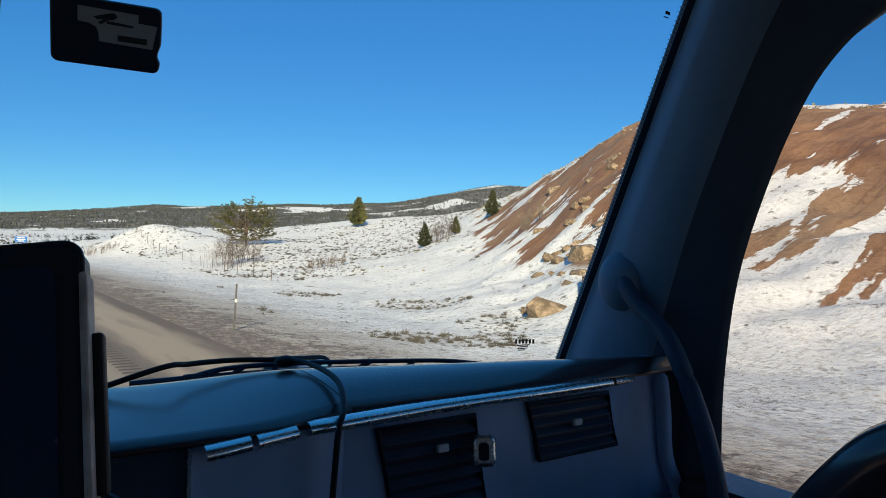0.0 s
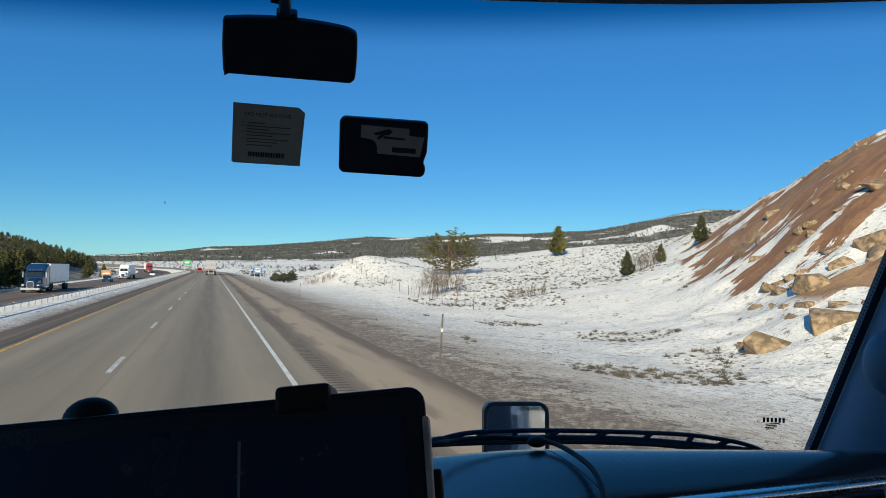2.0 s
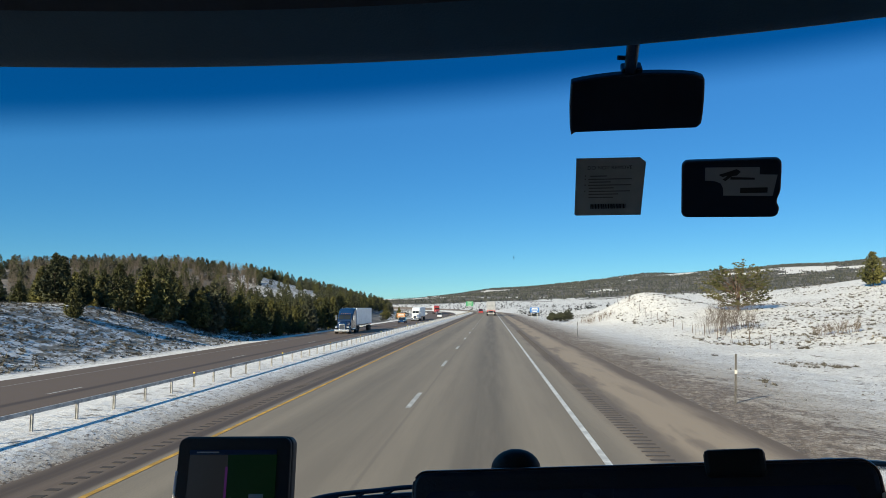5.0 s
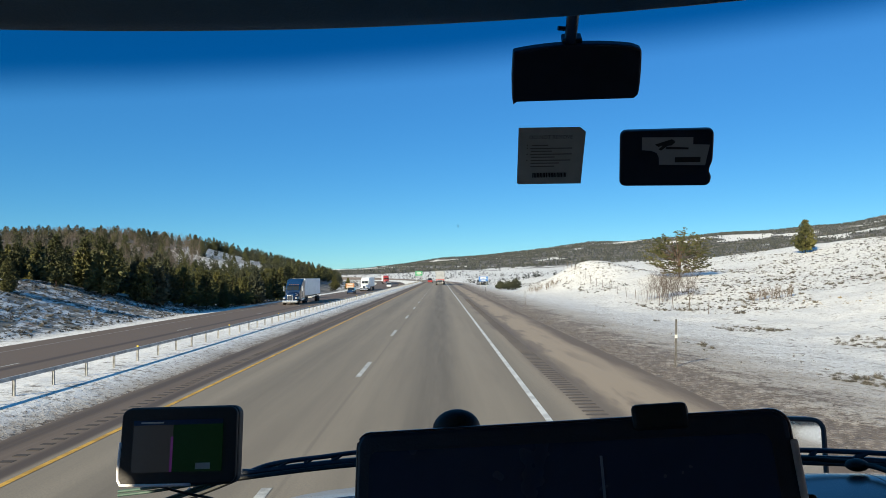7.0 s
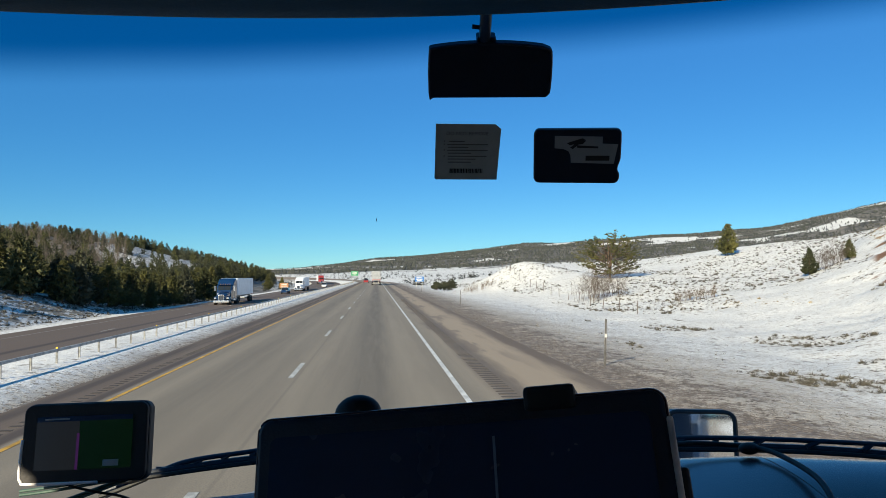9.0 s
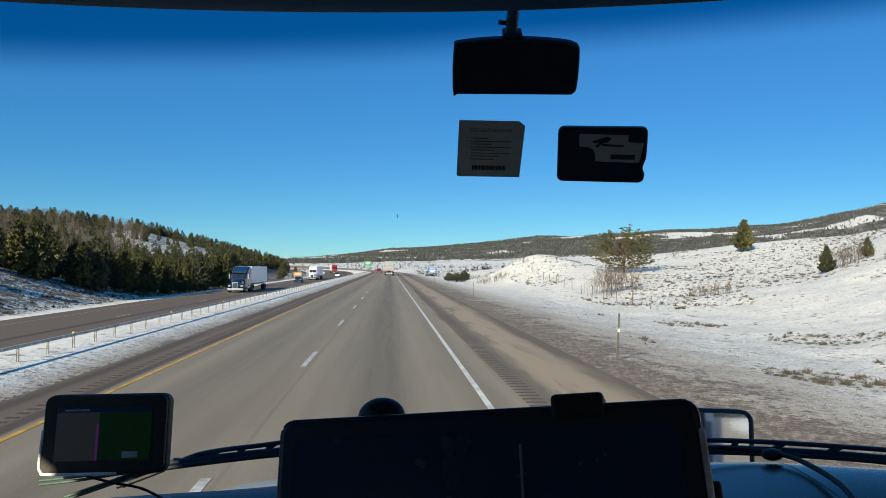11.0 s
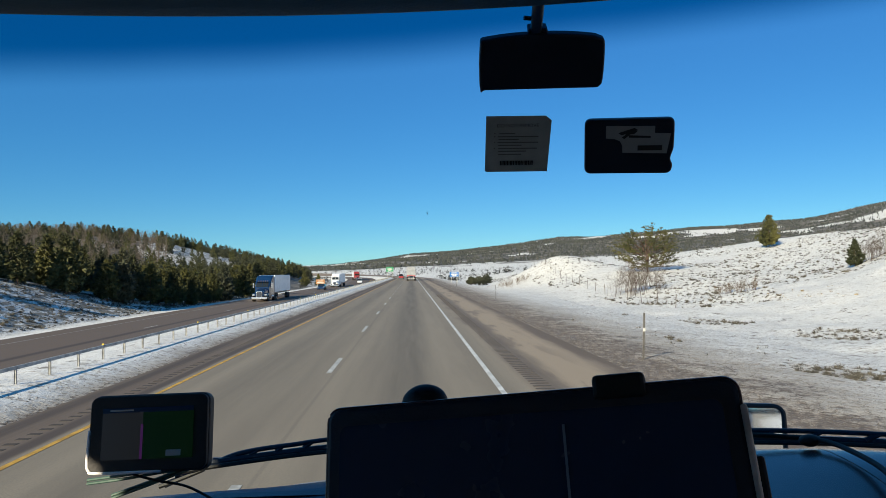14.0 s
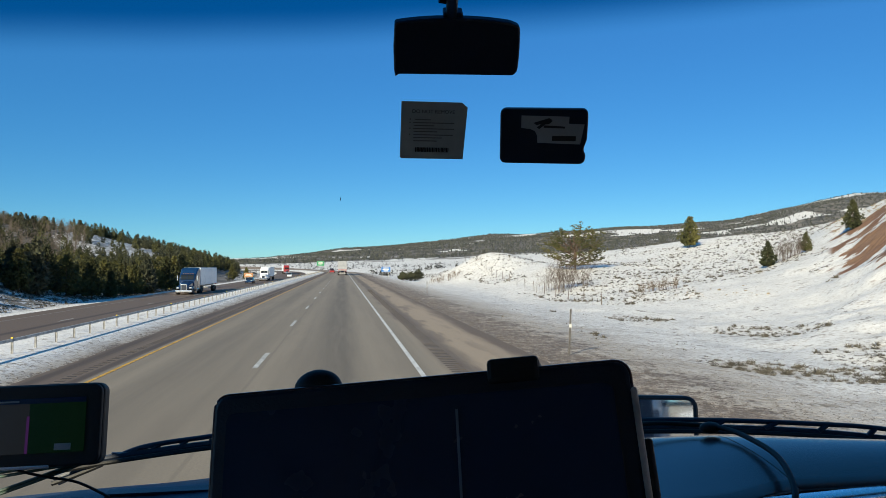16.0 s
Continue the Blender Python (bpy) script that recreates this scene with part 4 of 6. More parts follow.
scatter("gravel_weeds", "sparse dead weeds in the dirty roadside snow", "weeds", SAGE, 900, 14, 70, (12, 60), 0.085, 7, 8, lambda x, y, u: (u > 8.5) & (u < 17))


def clods(name, label, material, count, u0, u1, y0, y1, low, high, lean, seed):
    """Small uneven lumps strewn along the roadside as one mesh; lean > 1 crowds them towards u0."""
    rng = np.random.default_rng(seed)
    u = u0 + (u1 - u0) * rng.random(count) ** lean
    y = y0 + (y1 - y0) * rng.random(count) ** 1.5
    x = u + bend(y)
    z, size = land(x, y)[0], rng.uniform(low, high, count) * rng.uniform(0.5, 1.4, count)
    corners = np.array([(1, 0, 0), (0, 1, 0), (-1, 0, 0), (0, -1, 0), (0, 0, 1), (0, 0, -0.6)], float)
    jitter = corners[None] * rng.uniform(0.55, 1.35, (count, 6, 1)) + rng.normal(size=(count, 6, 3)) * 0.15
    turn = rng.uniform(0, 6.28, count)
    c, w = np.cos(turn)[:, None], np.sin(turn)[:, None]
    px = (jitter[:, :, 0] * c - jitter[:, :, 1] * w) * size[:, None] + x[:, None]
    py = (jitter[:, :, 0] * w + jitter[:, :, 1] * c) * size[:, None] + y[:, None]
    pz = jitter[:, :, 2] * 0.38 * size[:, None] + z[:, None]
    tris = np.array([(0, 1, 4), (1, 2, 4), (2, 3, 4), (3, 0, 4), (1, 0, 5), (2, 1, 5), (3, 2, 5), (0, 3, 5)])
    faces = (np.arange(count)[:, None, None] * 6 + tris[None]).reshape(-1, 3)
    return tagged(part(name, (np.stack([px, py, pz], -1).reshape(-1, 3).tolist(), faces.tolist()), material), label, "roadside debris", kind="stuff")


clods("soil_clods", "brown clods of grit in the roadside snow", CLOD, 15000, 5.6, 20.0, 8, 60, 0.008, 0.026, 1.7, 62)
clods("median_clods", "brown grit on the snow beside the guardrail", CLOD, 4500, -7.05, -8.3, 8, 70, 0.008, 0.024, 2.2, 63)


def build_far_scrub():
    """Lone small trees and scrub dotted over the far snowfields, and a grey leafless grove on the hill."""
    rng = np.random.default_rng(77)
    v, f = [], []
    for n in range(4600):
        az, r = radians(-9 + 53 * rng.random() ** 1.5), 210 + 900 * rng.random() ** 1.3
        x, y = r * math.sin(az), r * math.cos(az)
        u = x - float(bend(y))
        if -34 < u < 14 or lumps(x, y, 0.02, 41) < -0.2:
            continue
        h = rng.uniform(0.4, 1.2) if rng.random() < 0.74 else rng.uniform(1.4, 3.4)
        tv, tf = conifer_mesh(h, h * 0.4, rng, layers=3, ragged=0.3, start=0.05)
        z, b = float(land(x, y)[0]), len(v)
        v += [(p[0] + x, p[1] + y, p[2] + z) for p in tv]
        f += [tuple(i + b for i in t) for t in tf]
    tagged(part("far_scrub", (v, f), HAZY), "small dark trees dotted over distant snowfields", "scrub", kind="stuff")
    shapes = []
    for n in range(1300):
        az, r = radians(-19 - 17 * rng.random()), rng.uniform(215, 405)
        x, y = r * math.sin(az), r * math.cos(az)
        z, h = float(land(x, y)[0]), rng.uniform(3.6, 6.2)
        shapes.append(tube([(x, y, z - 0.2), (x + rng.normal() * 0.2, y, z + h * 0.5), (x + rng.normal() * 0.4, y, z + h)], 0.05, 3, 0.2))
        for k in range(22):
            q, a = rng.uniform(0.15, 0.97), rng.uniform(0, 6.28)
            ln = h * 0.26 * (1.15 - q)
            mid = (x + math.cos(a) * ln * 0.6, y + math.sin(a) * ln * 0.6, z + h * q + ln * 0.35)
            shapes.append(tube([(x, y, z + h * q), mid, (x + math.cos(a) * ln, y + math.sin(a) * ln, z + h * q + ln * 0.9)], 0.032, 3, 0.4))
    tagged(part("bare_grove", merged(shapes), GROVE), "leafless grey-brown trees among the conifers on the hill", "woodland", kind="stuff")


build_far_scrub()

# ---- boulders on the red slope ----
def build_boulders():
    rng = np.random.default_rng(12)
    for n in range(46):
        az = radians(41.8 + 9.0 * rng.random())
        u = 20.5 + 25 * rng.random() ** 1.2
        x, y = u, u / math.tan(az)
        s = rng.uniform(0.35, 0.8) * (1.7 if n < 10 else 0.8)
        bm = bmesh.new()
        for k in range(12):
            q = rng.uniform(-1, 1, 3)
            bm.verts.new(q / np.abs(q).max() * rng.uniform(0.82, 1.0) * (1.15, 0.9, 0.68))
        bmesh.ops.convex_hull(bm, input=bm.verts[:])
        bmesh.ops.delete(bm, geom=[v for v in bm.verts if not v.link_faces], context="VERTS")
        bmesh.ops.bevel(bm, geom=bm.edges[:], offset=0.035, segments=1, affect="EDGES")
        ob = part("boulder", bm, ROCK, m=pose(x, y, float(land(x, y)[0]) - 0.38 * s, *rng.uniform(-18, 18, 2), rng.uniform(0, 360)) @ Matrix.Diagonal((s * 1.2, s, s * 1.05, 1)))
        tagged(ob, "angular tan sandstone boulder in the snowy red slope", "boulder", "boulders on the slope")


build_boulders()


# ---- roadside posts, fence and signs ----
def build_delineators():
    ob = thing("delineator", "thin white-topped marker post beside the shoulder", "marker post", group="marker posts")
    part("post", block((0.05, 0.025, 1.5), (0, 0, 0.60), 0.004, 1), POST_DARK, ob)
    part("reflector", block((0.075, 0.012, 0.10), (0, -0.020, 0.86), 0.003, 1), PAINT_WHITE, ob, "white reflector plate")
    spots = [(6.6, 19.8), (7.6, 63), (7.6, 118), (7.6, 180)]
    for n, (u, y) in enumerate(spots):
        x = u + float(bend(y))
        m = pose(x, y, float(land(x, y)[0]), 0, 2.5 - 2 * n, 4)
        if n == 0:
            ob.matrix_basis = m
        else:
            copy_thing(ob, m)


build_delineators()


def build_fence():
    fence = thing("wire_fence", "weathered wooden posts with thin wires across the snowfield", "fence")
    post_me = mesh_of("post", *tube([(0, 0, -0.3), (0, 0, 1.15)], 0.034, 6, 0.9), GROVE)
    tops = []
    for k in range(26):
        t = k / 25
        x, y = 21.5 + 4 * t, 56 + 118 * t
        z = float(land(x, y)[0])
        part("post", post_me, GROVE, fence, m=pose(x, y, z, 3 * math.sin(k * 2.1), 3 * math.cos(k * 1.7), 0))
        tops.append((x, y, z))
    for h in (0.5, 0.85, 1.15):
        part("wire", tube([(x, y, z + h) for x, y, z in tops], 0.006, 3), ZINC, fence)


build_fence()


def build_sign(name, label, x, y, w, h, bottom, material, bars, legs=2):
    z = float(land(x, y)[0])
    ob = thing(name, label, "road sign", pose(x, y, z, 0, 0, 3))
    part("panel", slab(rounded(w, h, 0.12, 3, 0, bottom + h / 2), 0.05), material, ob)
    part("border", merged([boxed(-w / 2 + 0.08, w / 2 - 0.08, -0.012, -0.004, zz, zz + 0.05) for zz in (bottom + 0.08, bottom + h - 0.13)]), PAINT_WHITE, ob)
    for k, (bx, bz, bw) in enumerate(bars):
        part("text_bar", boxed(bx - bw / 2, bx + bw / 2, -0.014, -0.004, bottom + bz, bottom + bz + 0.22), PAINT_WHITE, ob)
    for s in ((-1, 1) if legs == 2 else (0,)):
        part("post", boxed(s * w * 0.33 - 0.06, s * w * 0.33 + 0.06, 0.055, 0.16, -0.4, bottom + h), ZINC, ob)


build_sign("blue_sign", "blue service sign with white bars on two posts", 11.4, 186, 2.4, 1.4, 1.5, BLUE_SIGN, [(0, 0.95, 1.5), (0, 0.58, 1.8), (0, 0.22, 1.2)])
build_sign("green_sign", "green direction sign with white bars on two posts", -22 + float(bend(330)) + 14, 330, 3.4, 2.3, 2.6, GREEN_SIGN, [(0, 1.5, 2.0), (0, 0.95, 2.5), (0, 0.4, 1.4)])
build_sign("orange_sign", "orange work-zone board beside the oncoming highway", -32 + float(bend(246)), 246, 3.0, 1.6, 0.7, ORANGE_SIGN, [(0, 0.95, 1.8), (0, 0.45, 2.2)])


# ---- vehicles ----
def add_wheels(ob, spots, radius, width):
    tyre, rim = mesh_of("wheel", *wheel_shape(radius, width), RUBBER, True), mesh_of("rim", *tube([(-width * 0.3, 0, 0), (width * 0.3, 0, 0)], radius * 0.62, 14), SILVER)
    for x, y in spots:
        w = part("wheel", tyre, RUBBER, ob, m=pose(x, y, radius))
        part("rim", rim, SILVER, w, "silver rim")


def build_trailer_parts(ob, y0, length, side):
    part("trailer_box", block((2.55, length, 2.75), (0, y0 + length / 2, 2.65), 0.04, 1), side, ob, "tall white box trailer")
    part("rear_door", merged([boxed(s * 0.63 - 0.6, s * 0.63 + 0.6, y0 + length, y0 + length + 0.03, 1.38, 3.92) for s in (-1, 1)]), side, ob)
    part("front_wall", boxed(-1.2, 1.2, y0 - 0.02, y0, 1.4, 3.9), side, ob)
    part("underframe", merged([boxed(s * 0.5 - 0.08, s * 0.5 + 0.08, y0 + 1, y0 + length, 1.0, 1.28) for s in (-1, 1)]), BLACK, ob)
    part("bumper_bar", merged([boxed(-1.1, 1.1, y0 + length - 0.1, y0 + length, 0.5, 0.62), boxed(-0.7, -0.6, y0 + length - 0.1, y0 + length, 0.6, 1.3), boxed(0.6, 0.7, y0 + length - 0.1, y0 + length, 0.6, 1.3)]), ZINC, ob)
    for s in (-1, 1):
        part("tail_lamp", boxed(s * 1.05 - 0.12, s * 1.05 + 0.12, y0 + length + 0.002, y0 + length + 0.04, 1.12, 1.26), TAIL_LAMP, ob)
    add_wheels(ob, [(s * 1.05, y0 + length - d) for s in (-1, 1) for d in (1.4, 2.7)], 0.5, 0.5)


def build_semi(label, m, paint, side):
    """A long-nosed tractor with a raised sleeper and a box trailer; the nose points to -y."""
    ob = thing("semi_truck", label, "truck", m, "vehicles on the highway")
    hood = [[(sx * w, y, z) for sx, z in ((-1, 0.85), (-1, zt - 0.30), (-0.86, zt - 0.10), (-0.5, zt), (0.5, zt), (0.86, zt - 0.10), (1, zt - 0.30), (1, 0.85))] for y, w, zt in ((-3.92, 0.62, 1.52), (-3.75, 0.72, 1.68), (-3.1, 0.82, 1.84), (-2.4, 0.90, 1.98), (-1.9, 1.0, 2.08))]
    v, f = sweep(hood)
    part("hood", (v, f + [tuple(range(8))[::-1]]), paint, ob)
    grille = part("grille", block((0.86, 0.06, 0.92), (0, -3.96, 1.10), 0.10, 3), CHROME, ob, "upright chrome grille")
    part("grille_mesh", slab(rounded(0.72, 0.78, 0.10, 3, 0, 1.10), 0.02), BLACK, grille, m=pose(0, -4.0, 0))
    part("bumper", block((2.36, 0.30, 0.36), (0, -4.02, 0.52), 0.07), CHROME, ob, "polished bumper")
    body = [[(sx * w, y, z) for sx, z in ((-1, 0.75), (-1, zt - 0.22), (-0.9, zt - 0.05), (-0.7, zt), (0.7, zt), (0.9, zt - 0.05), (1, zt - 0.22), (1, 0.75))] for y, w, zt in ((-1.95, 1.10, 2.18), (-1.42, 1.16, 2.98), (-1.0, 1.20, 3.10), (-0.45, 1.23, 3.55), (0.35, 1.25, 3.98), (1.35, 1.25, 4.02))]
    v, f = sweep(body)
    part("cab", (v, f + [tuple(range(40, 48)), tuple(range(8))[::-1]]), paint, ob)
    for s in (-1, 1):
        part("windscreen", sweep([[(s * 0.04, -2.0, 2.24), (s * 0.96, -1.96, 2.24)], [(s * 0.04, -1.50, 2.92), (s * 0.92, -1.47, 2.90)]] if s > 0 else [[(-0.96, -1.96, 2.24), (-0.04, -2.0, 2.24)], [(-0.92, -1.47, 2.90), (-0.04, -1.50, 2.92)]]), WINDOW_DARK, ob, "dark windscreen half")
        part("headlamp", block((0.34, 0.24, 0.24), (s * 0.92, -3.72, 1.02), 0.06), HEAD_LAMP, ob)
        part("fender", sweep([[(s * 0.72, y, z - 0.04), (s * 0.95, y, z), (s * 1.16, y, z - 0.06), (s * 1.20, y, z - 0.30)] for y, z in ((-3.86, 0.92), (-3.55, 1.20), (-3.0, 1.32), (-2.4, 1.20), (-2.1, 0.90))]), paint, ob)
        part("side_window", boxed(s * 1.225 - 0.012, s * 1.225 + 0.012, -1.25, -0.50, 2.15, 2.80), WINDOW_DARK, ob)
        part("sleeper_window", boxed(s * 1.257 - 0.012, s * 1.257 + 0.012, 0.35, 0.80, 2.30, 2.65), WINDOW_DARK, ob)
        part("door_seam", merged([boxed(s * 1.24 - 0.012, s * 1.24 + 0.012, y, y + 0.03, 0.85, 2.85) for y in (-1.36, -0.36)]), BLACK, ob)
        part("wing_mirror", block((0.14, 0.12, 0.80), (s * 1.45, -1.52, 2.45), 0.03), CHROME, ob)
        part("step", merged([boxed(s * 1.14 - 0.12, s * 1.14 + 0.12, -1.5, -0.6, z, z + 0.06) for z in (0.45, 0.72)]), CHROME, ob)
        part("fuel_tank", tube([(s * 0.95, -0.5, 0.72), (s * 0.95, 1.0, 0.72)], 0.32, 12), CHROME, ob, smooth=True)
        part("exhaust_stack", tube([(s * 1.12, 1.45, 0.9), (s * 1.12, 1.45, 4.0)], 0.075, 10), CHROME, ob, smooth=True)
    part("sun_visor", block((2.05, 0.34, 0.06), (0, -1.56, 3.0), 0.02, 1), paint, ob)
    for x in (-0.7, -0.35, 0.0, 0.35, 0.7):
        part("marker_lamp", block((0.14, 0.10, 0.07), (x, -1.02, 3.13), 0.02, 1), ORANGE_SIGN, ob)
    add_wheels(ob, [(s * 1.02, -2.95) for s in (-1, 1)] + [(s * 1.0, y) for s in (-1, 1) for y in (2.0, 3.3)], 0.5, 0.45)
    part("chassis", boxed(-0.5, 0.5, -3.6, 4.0, 0.75, 1.05), BLACK, ob)
    build_trailer_parts(ob, 1.95, 14.0, side)
    return ob


def build_car(label, m, paint, van=False):
    ob = thing("car", label, "car", m, "vehicles on the highway")
    roof = 1.75 if van else 1.5
    body = [[(sx * w, y, z) for sx, z in ((-0.95, 0.32), (-1, 0.65), (-0.92, zt), (0.92, zt), (1, 0.65), (0.95, 0.32))] for y, w, zt in ((-2.3, 0.75, 0.7), (-2.1, 0.88, 0.85), (-1.1, 0.92, 1.0), (1.7, 0.92, 1.02), (2.25, 0.85, 0.95))]
    v, f = sweep(body)
    part("body", (v, f + [(5, 4, 3, 2, 1, 0), tuple(range(24, 30))]), paint, ob)
    top = [[(sx * w, y, z) for sx, z in ((-1, 0.98), (-0.82, zt), (0.82, zt), (1, 0.98))] for y, w, zt in ((-1.15, 0.86, 1.0), (-0.4, 0.84, roof), (1.2, 0.84, roof), (1.95, 0.84, 1.05))]
    part("cabin", sweep(top), WINDOW_DARK, ob)
    part("roof", block((1.36, 1.65, 0.05), (0, 0.4, roof + 0.01), 0.02, 1), paint, ob)
    for s in (-1, 1):
        part("headlamp", block((0.35, 0.12, 0.14), (s * 0.62, -2.22, 0.74), 0.03, 1), HEAD_LAMP, ob)
        part("tail_lamp", block((0.25, 0.08, 0.18), (s * 0.68, 2.24, 0.82), 0.02, 1), TAIL_LAMP, ob)
    add_wheels(ob, [(s * 0.82, y) for s in (-1, 1) for y in (-1.4, 1.35)], 0.34, 0.22)


def on_road(u, y, level, turn=0):
    return pose(u + float(bend(y)), y, level(u, y), 0, 0, turn)


build_semi("blue long-nosed semi truck with a white box trailer", on_road(-23.4, 112, far_level), BLUE_PAINT, WHITE_PAINT)
build_semi("red and white semi truck far down the highway", on_road(-23.6, 330, far_level, 8), RED_PAINT, WHITE_PAINT)
build_semi("white long-nosed semi truck with a white box trailer", on_road(-22.9, 212, far_level), WHITE_PAINT, WHITE_PAINT)
build_car("small blue car on the oncoming highway", on_road(-22.8, 178, far_level), BLUE_PAINT)
build_car("white van on the oncoming highway", on_road(-19.4, 262, far_level, 3), WHITE_PAINT, True)
lead = thing("box_truck", "white box trailer seen from behind in the same lane", "truck", on_road(-0.1, 214, near_level, 180), "vehicles on the highway")
build_trailer_parts(lead, 2.0, 13.5, GREY_PAINT)
part("rear_stripe", boxed(-1.2, 1.2, 15.535, 15.55, 1.45, 1.58), TAIL_LAMP, lead, "red stripe across the doors")
part("tractor", block((2.3, 3.0, 2.4), (0, 0.2, 2.0), 0.15), BLUE_PAINT, lead)
build_car("red car ahead in the passing lane", on_road(-3.9, 262, near_level, 180), RED_PAINT)
build_car("white pickup ahead in the passing lane", on_road(-3.9, 300, near_level, 180), WHITE_PAINT, True)


# ---- the truck: glass, pillars, doors, roof ----
def glass_y(x, z):
    """Where the curved, raked windscreen lies."""
    return 1.10 - 0.55 * (z - 2.25) - 0.20 * (x / 0.9) ** 2


def glass_edge(z):
    return 0.968 - 0.078 * (z - 2.26)


screen = thing("window_1", "curved raked windscreen with a blue sun strip along its top", "windscreen", kind="structure")
rows = []
for z in np.linspace(2.14, 2.98, 22):
    e = glass_edge(z) + 0.01
    rows.append([(float(x), float(glass_y(x, z)), float(z)) for x in np.linspace(-e, e, 40)])
pane = part("pane", sweep(rows), WIND_GLASS, screen, smooth=True)
pane.visible_shadow = False
for s in (-1, 1):
    band = [[(s * (glass_edge(z) - w), glass_y(glass_edge(z) - w, z) - 0.003, z) for w in (0.0, 0.010)] for z in np.linspace(2.2, 2.95, 20)]
    part("black_edge", sweep(band), BLACK, screen)
    dots = []
    for k, z in enumerate(np.arange(2.24, 2.93, 0.0055)):
        for j in range(2):
            x, r = glass_edge(z) - 0.0125 - 0.0045 * j, 0.0016 - 0.0004 * j
            zz = z + 0.00275 * j
            dots.append(([(s * (x + a * r), glass_y(x, zz) - 0.003, zz + b * r) for a, b in ((-1, 0), (0, -1), (1, 0), (0, 1))], [(0, 1, 2, 3)]))
    tagged(part("edge_dots", merged(dots), BLACK, screen), kind="stuff")
marks = [([(x + a, glass_y(x, z) - 0.003, z + b) for a, b in ((-w, -h), (w, -h), (w, h), (-w, h))], [(0, 1, 2, 3)])
         for x, z, w, h in (*((0.879 + 0.0054 * k, 2.2815, 0.0023, 0.0036) for k in range(6)), (0.893, 2.2750, 0.014, 0.0008), (0.893, 2.2720, 0.011, 0.0008), (0.893, 2.2690, 0.012, 0.0008), (0.893, 2.2660, 0.008, 0.0008),
                            (0.899, 2.757, 0.005, 0.0022), (0.899, 2.752, 0.005, 0.0008))]
part("maker_mark", merged(marks), INK, screen, "small dark printed bars")

cab = thing("truck_cab", "dark blue-grey interior shell of a long-haul truck cab", "truck cab", kind="structure")
WINDOW_LINE = [(0.600, 2.00), (0.597, 2.12), (0.596, 2.249), (0.579, 2.395), (0.541, 2.52), (0.497, 2.621), (0.456, 2.682), (0.401, 2.726), (0.30, 2.775)]
for s in (-1, 1):
    inner, crease, outer, deep = [], [], [], []
    for y, z in smooth_line([(0, *p) for p in WINDOW_LINE], 4) and [(p.y, p.z) for p in smooth_line([(0, *p) for p in WINDOW_LINE], 4)]:
        zg = 2.0 + (z - 2.0) * (2.97 - 2.0) / 0.775
        ge = (glass_edge(zg), glass_y(glass_edge(zg), zg), zg)
        wl = (1.02, y, z)
        mid = tuple(0.45 * a + 0.55 * b for a, b in zip(ge, wl))
        inner.append([(s * (ge[0] - 0.002), ge[1] - 0.008, ge[2]), (s * (ge[0] - 0.014), ge[1] - 0.035, ge[2]), (s * (0.7 * ge[0] + 0.3 * mid[0] - 0.035), 0.7 * ge[1] + 0.3 * mid[1] - 0.03, 0.7 * ge[2] + 0.3 * mid[2]), (s * (mid[0] - 0.038), mid[1] - 0.012, mid[2]), (s * (mid[0] - 0.026), mid[1] - 0.020, mid[2])])
        outer.append([(s * (mid[0] - 0.026), mid[1] - 0.020, mid[2]), (s * (0.5 * (mid[0] + wl[0]) - 0.018), 0.5 * (mid[1] + wl[1]) - 0.012, 0.5 * (mid[2] + wl[2])), (s * (wl[0] - 0.016), wl[1] + 0.012, wl[2]), (s * (wl[0] - 0.006), wl[1], wl[2]), (s * (wl[0] + 0.05), wl[1] + 0.05, wl[2])])
        deep.append([(s * (ge[0] + 0.012), ge[1] + 0.03, ge[2]), (s * 1.07, 0.5 * (ge[1] + wl[1]), ge[2] * 0.5 + wl[2] * 0.5), (s * 1.085, wl[1] + 0.075, wl[2])])
    part("pillar_trim", sweep(inner), TRIM_DARK, cab, "soft dark blue pillar cover", smooth=True)
    part("pillar_seal", sweep(outer), SEAL, cab, "black door seal", smooth=True)
    part("pillar_skin", sweep(deep), HOOD_PAINT, cab)
    handle = smooth_line([(s * 0.955, 0.735, 2.398), (s * 0.925, 0.705, 2.388), (s * 0.925, 0.675, 2.356), (s * 0.93, 0.631, 2.318), (s * 0.935, 0.592, 2.245), (s * 0.935, 0.563, 2.175), (s * 0.935, 0.545, 2.10), (s * 0.95, 0.54, 1.95)], 6)
    part("grab_handle", tube(handle, 0.0125, 12), NAVY, cab, "curved black grab handle", smooth=True)
    cup = bmesh.new()
    bmesh.ops.create_uvsphere(cup, u_segments=18, v_segments=10, radius=0.040, matrix=Matrix.Translation((s * 0.945, 0.725, 2.390)) @ Matrix.Diagonal((0.9, 0.9, 1.15, 1)))
    part("handle_boss", cup, TRIM_DARK, cab, smooth=True)

# headliner, with a rolled lip above the glass, and the closed rear of the cab
lip, shelf = [], []
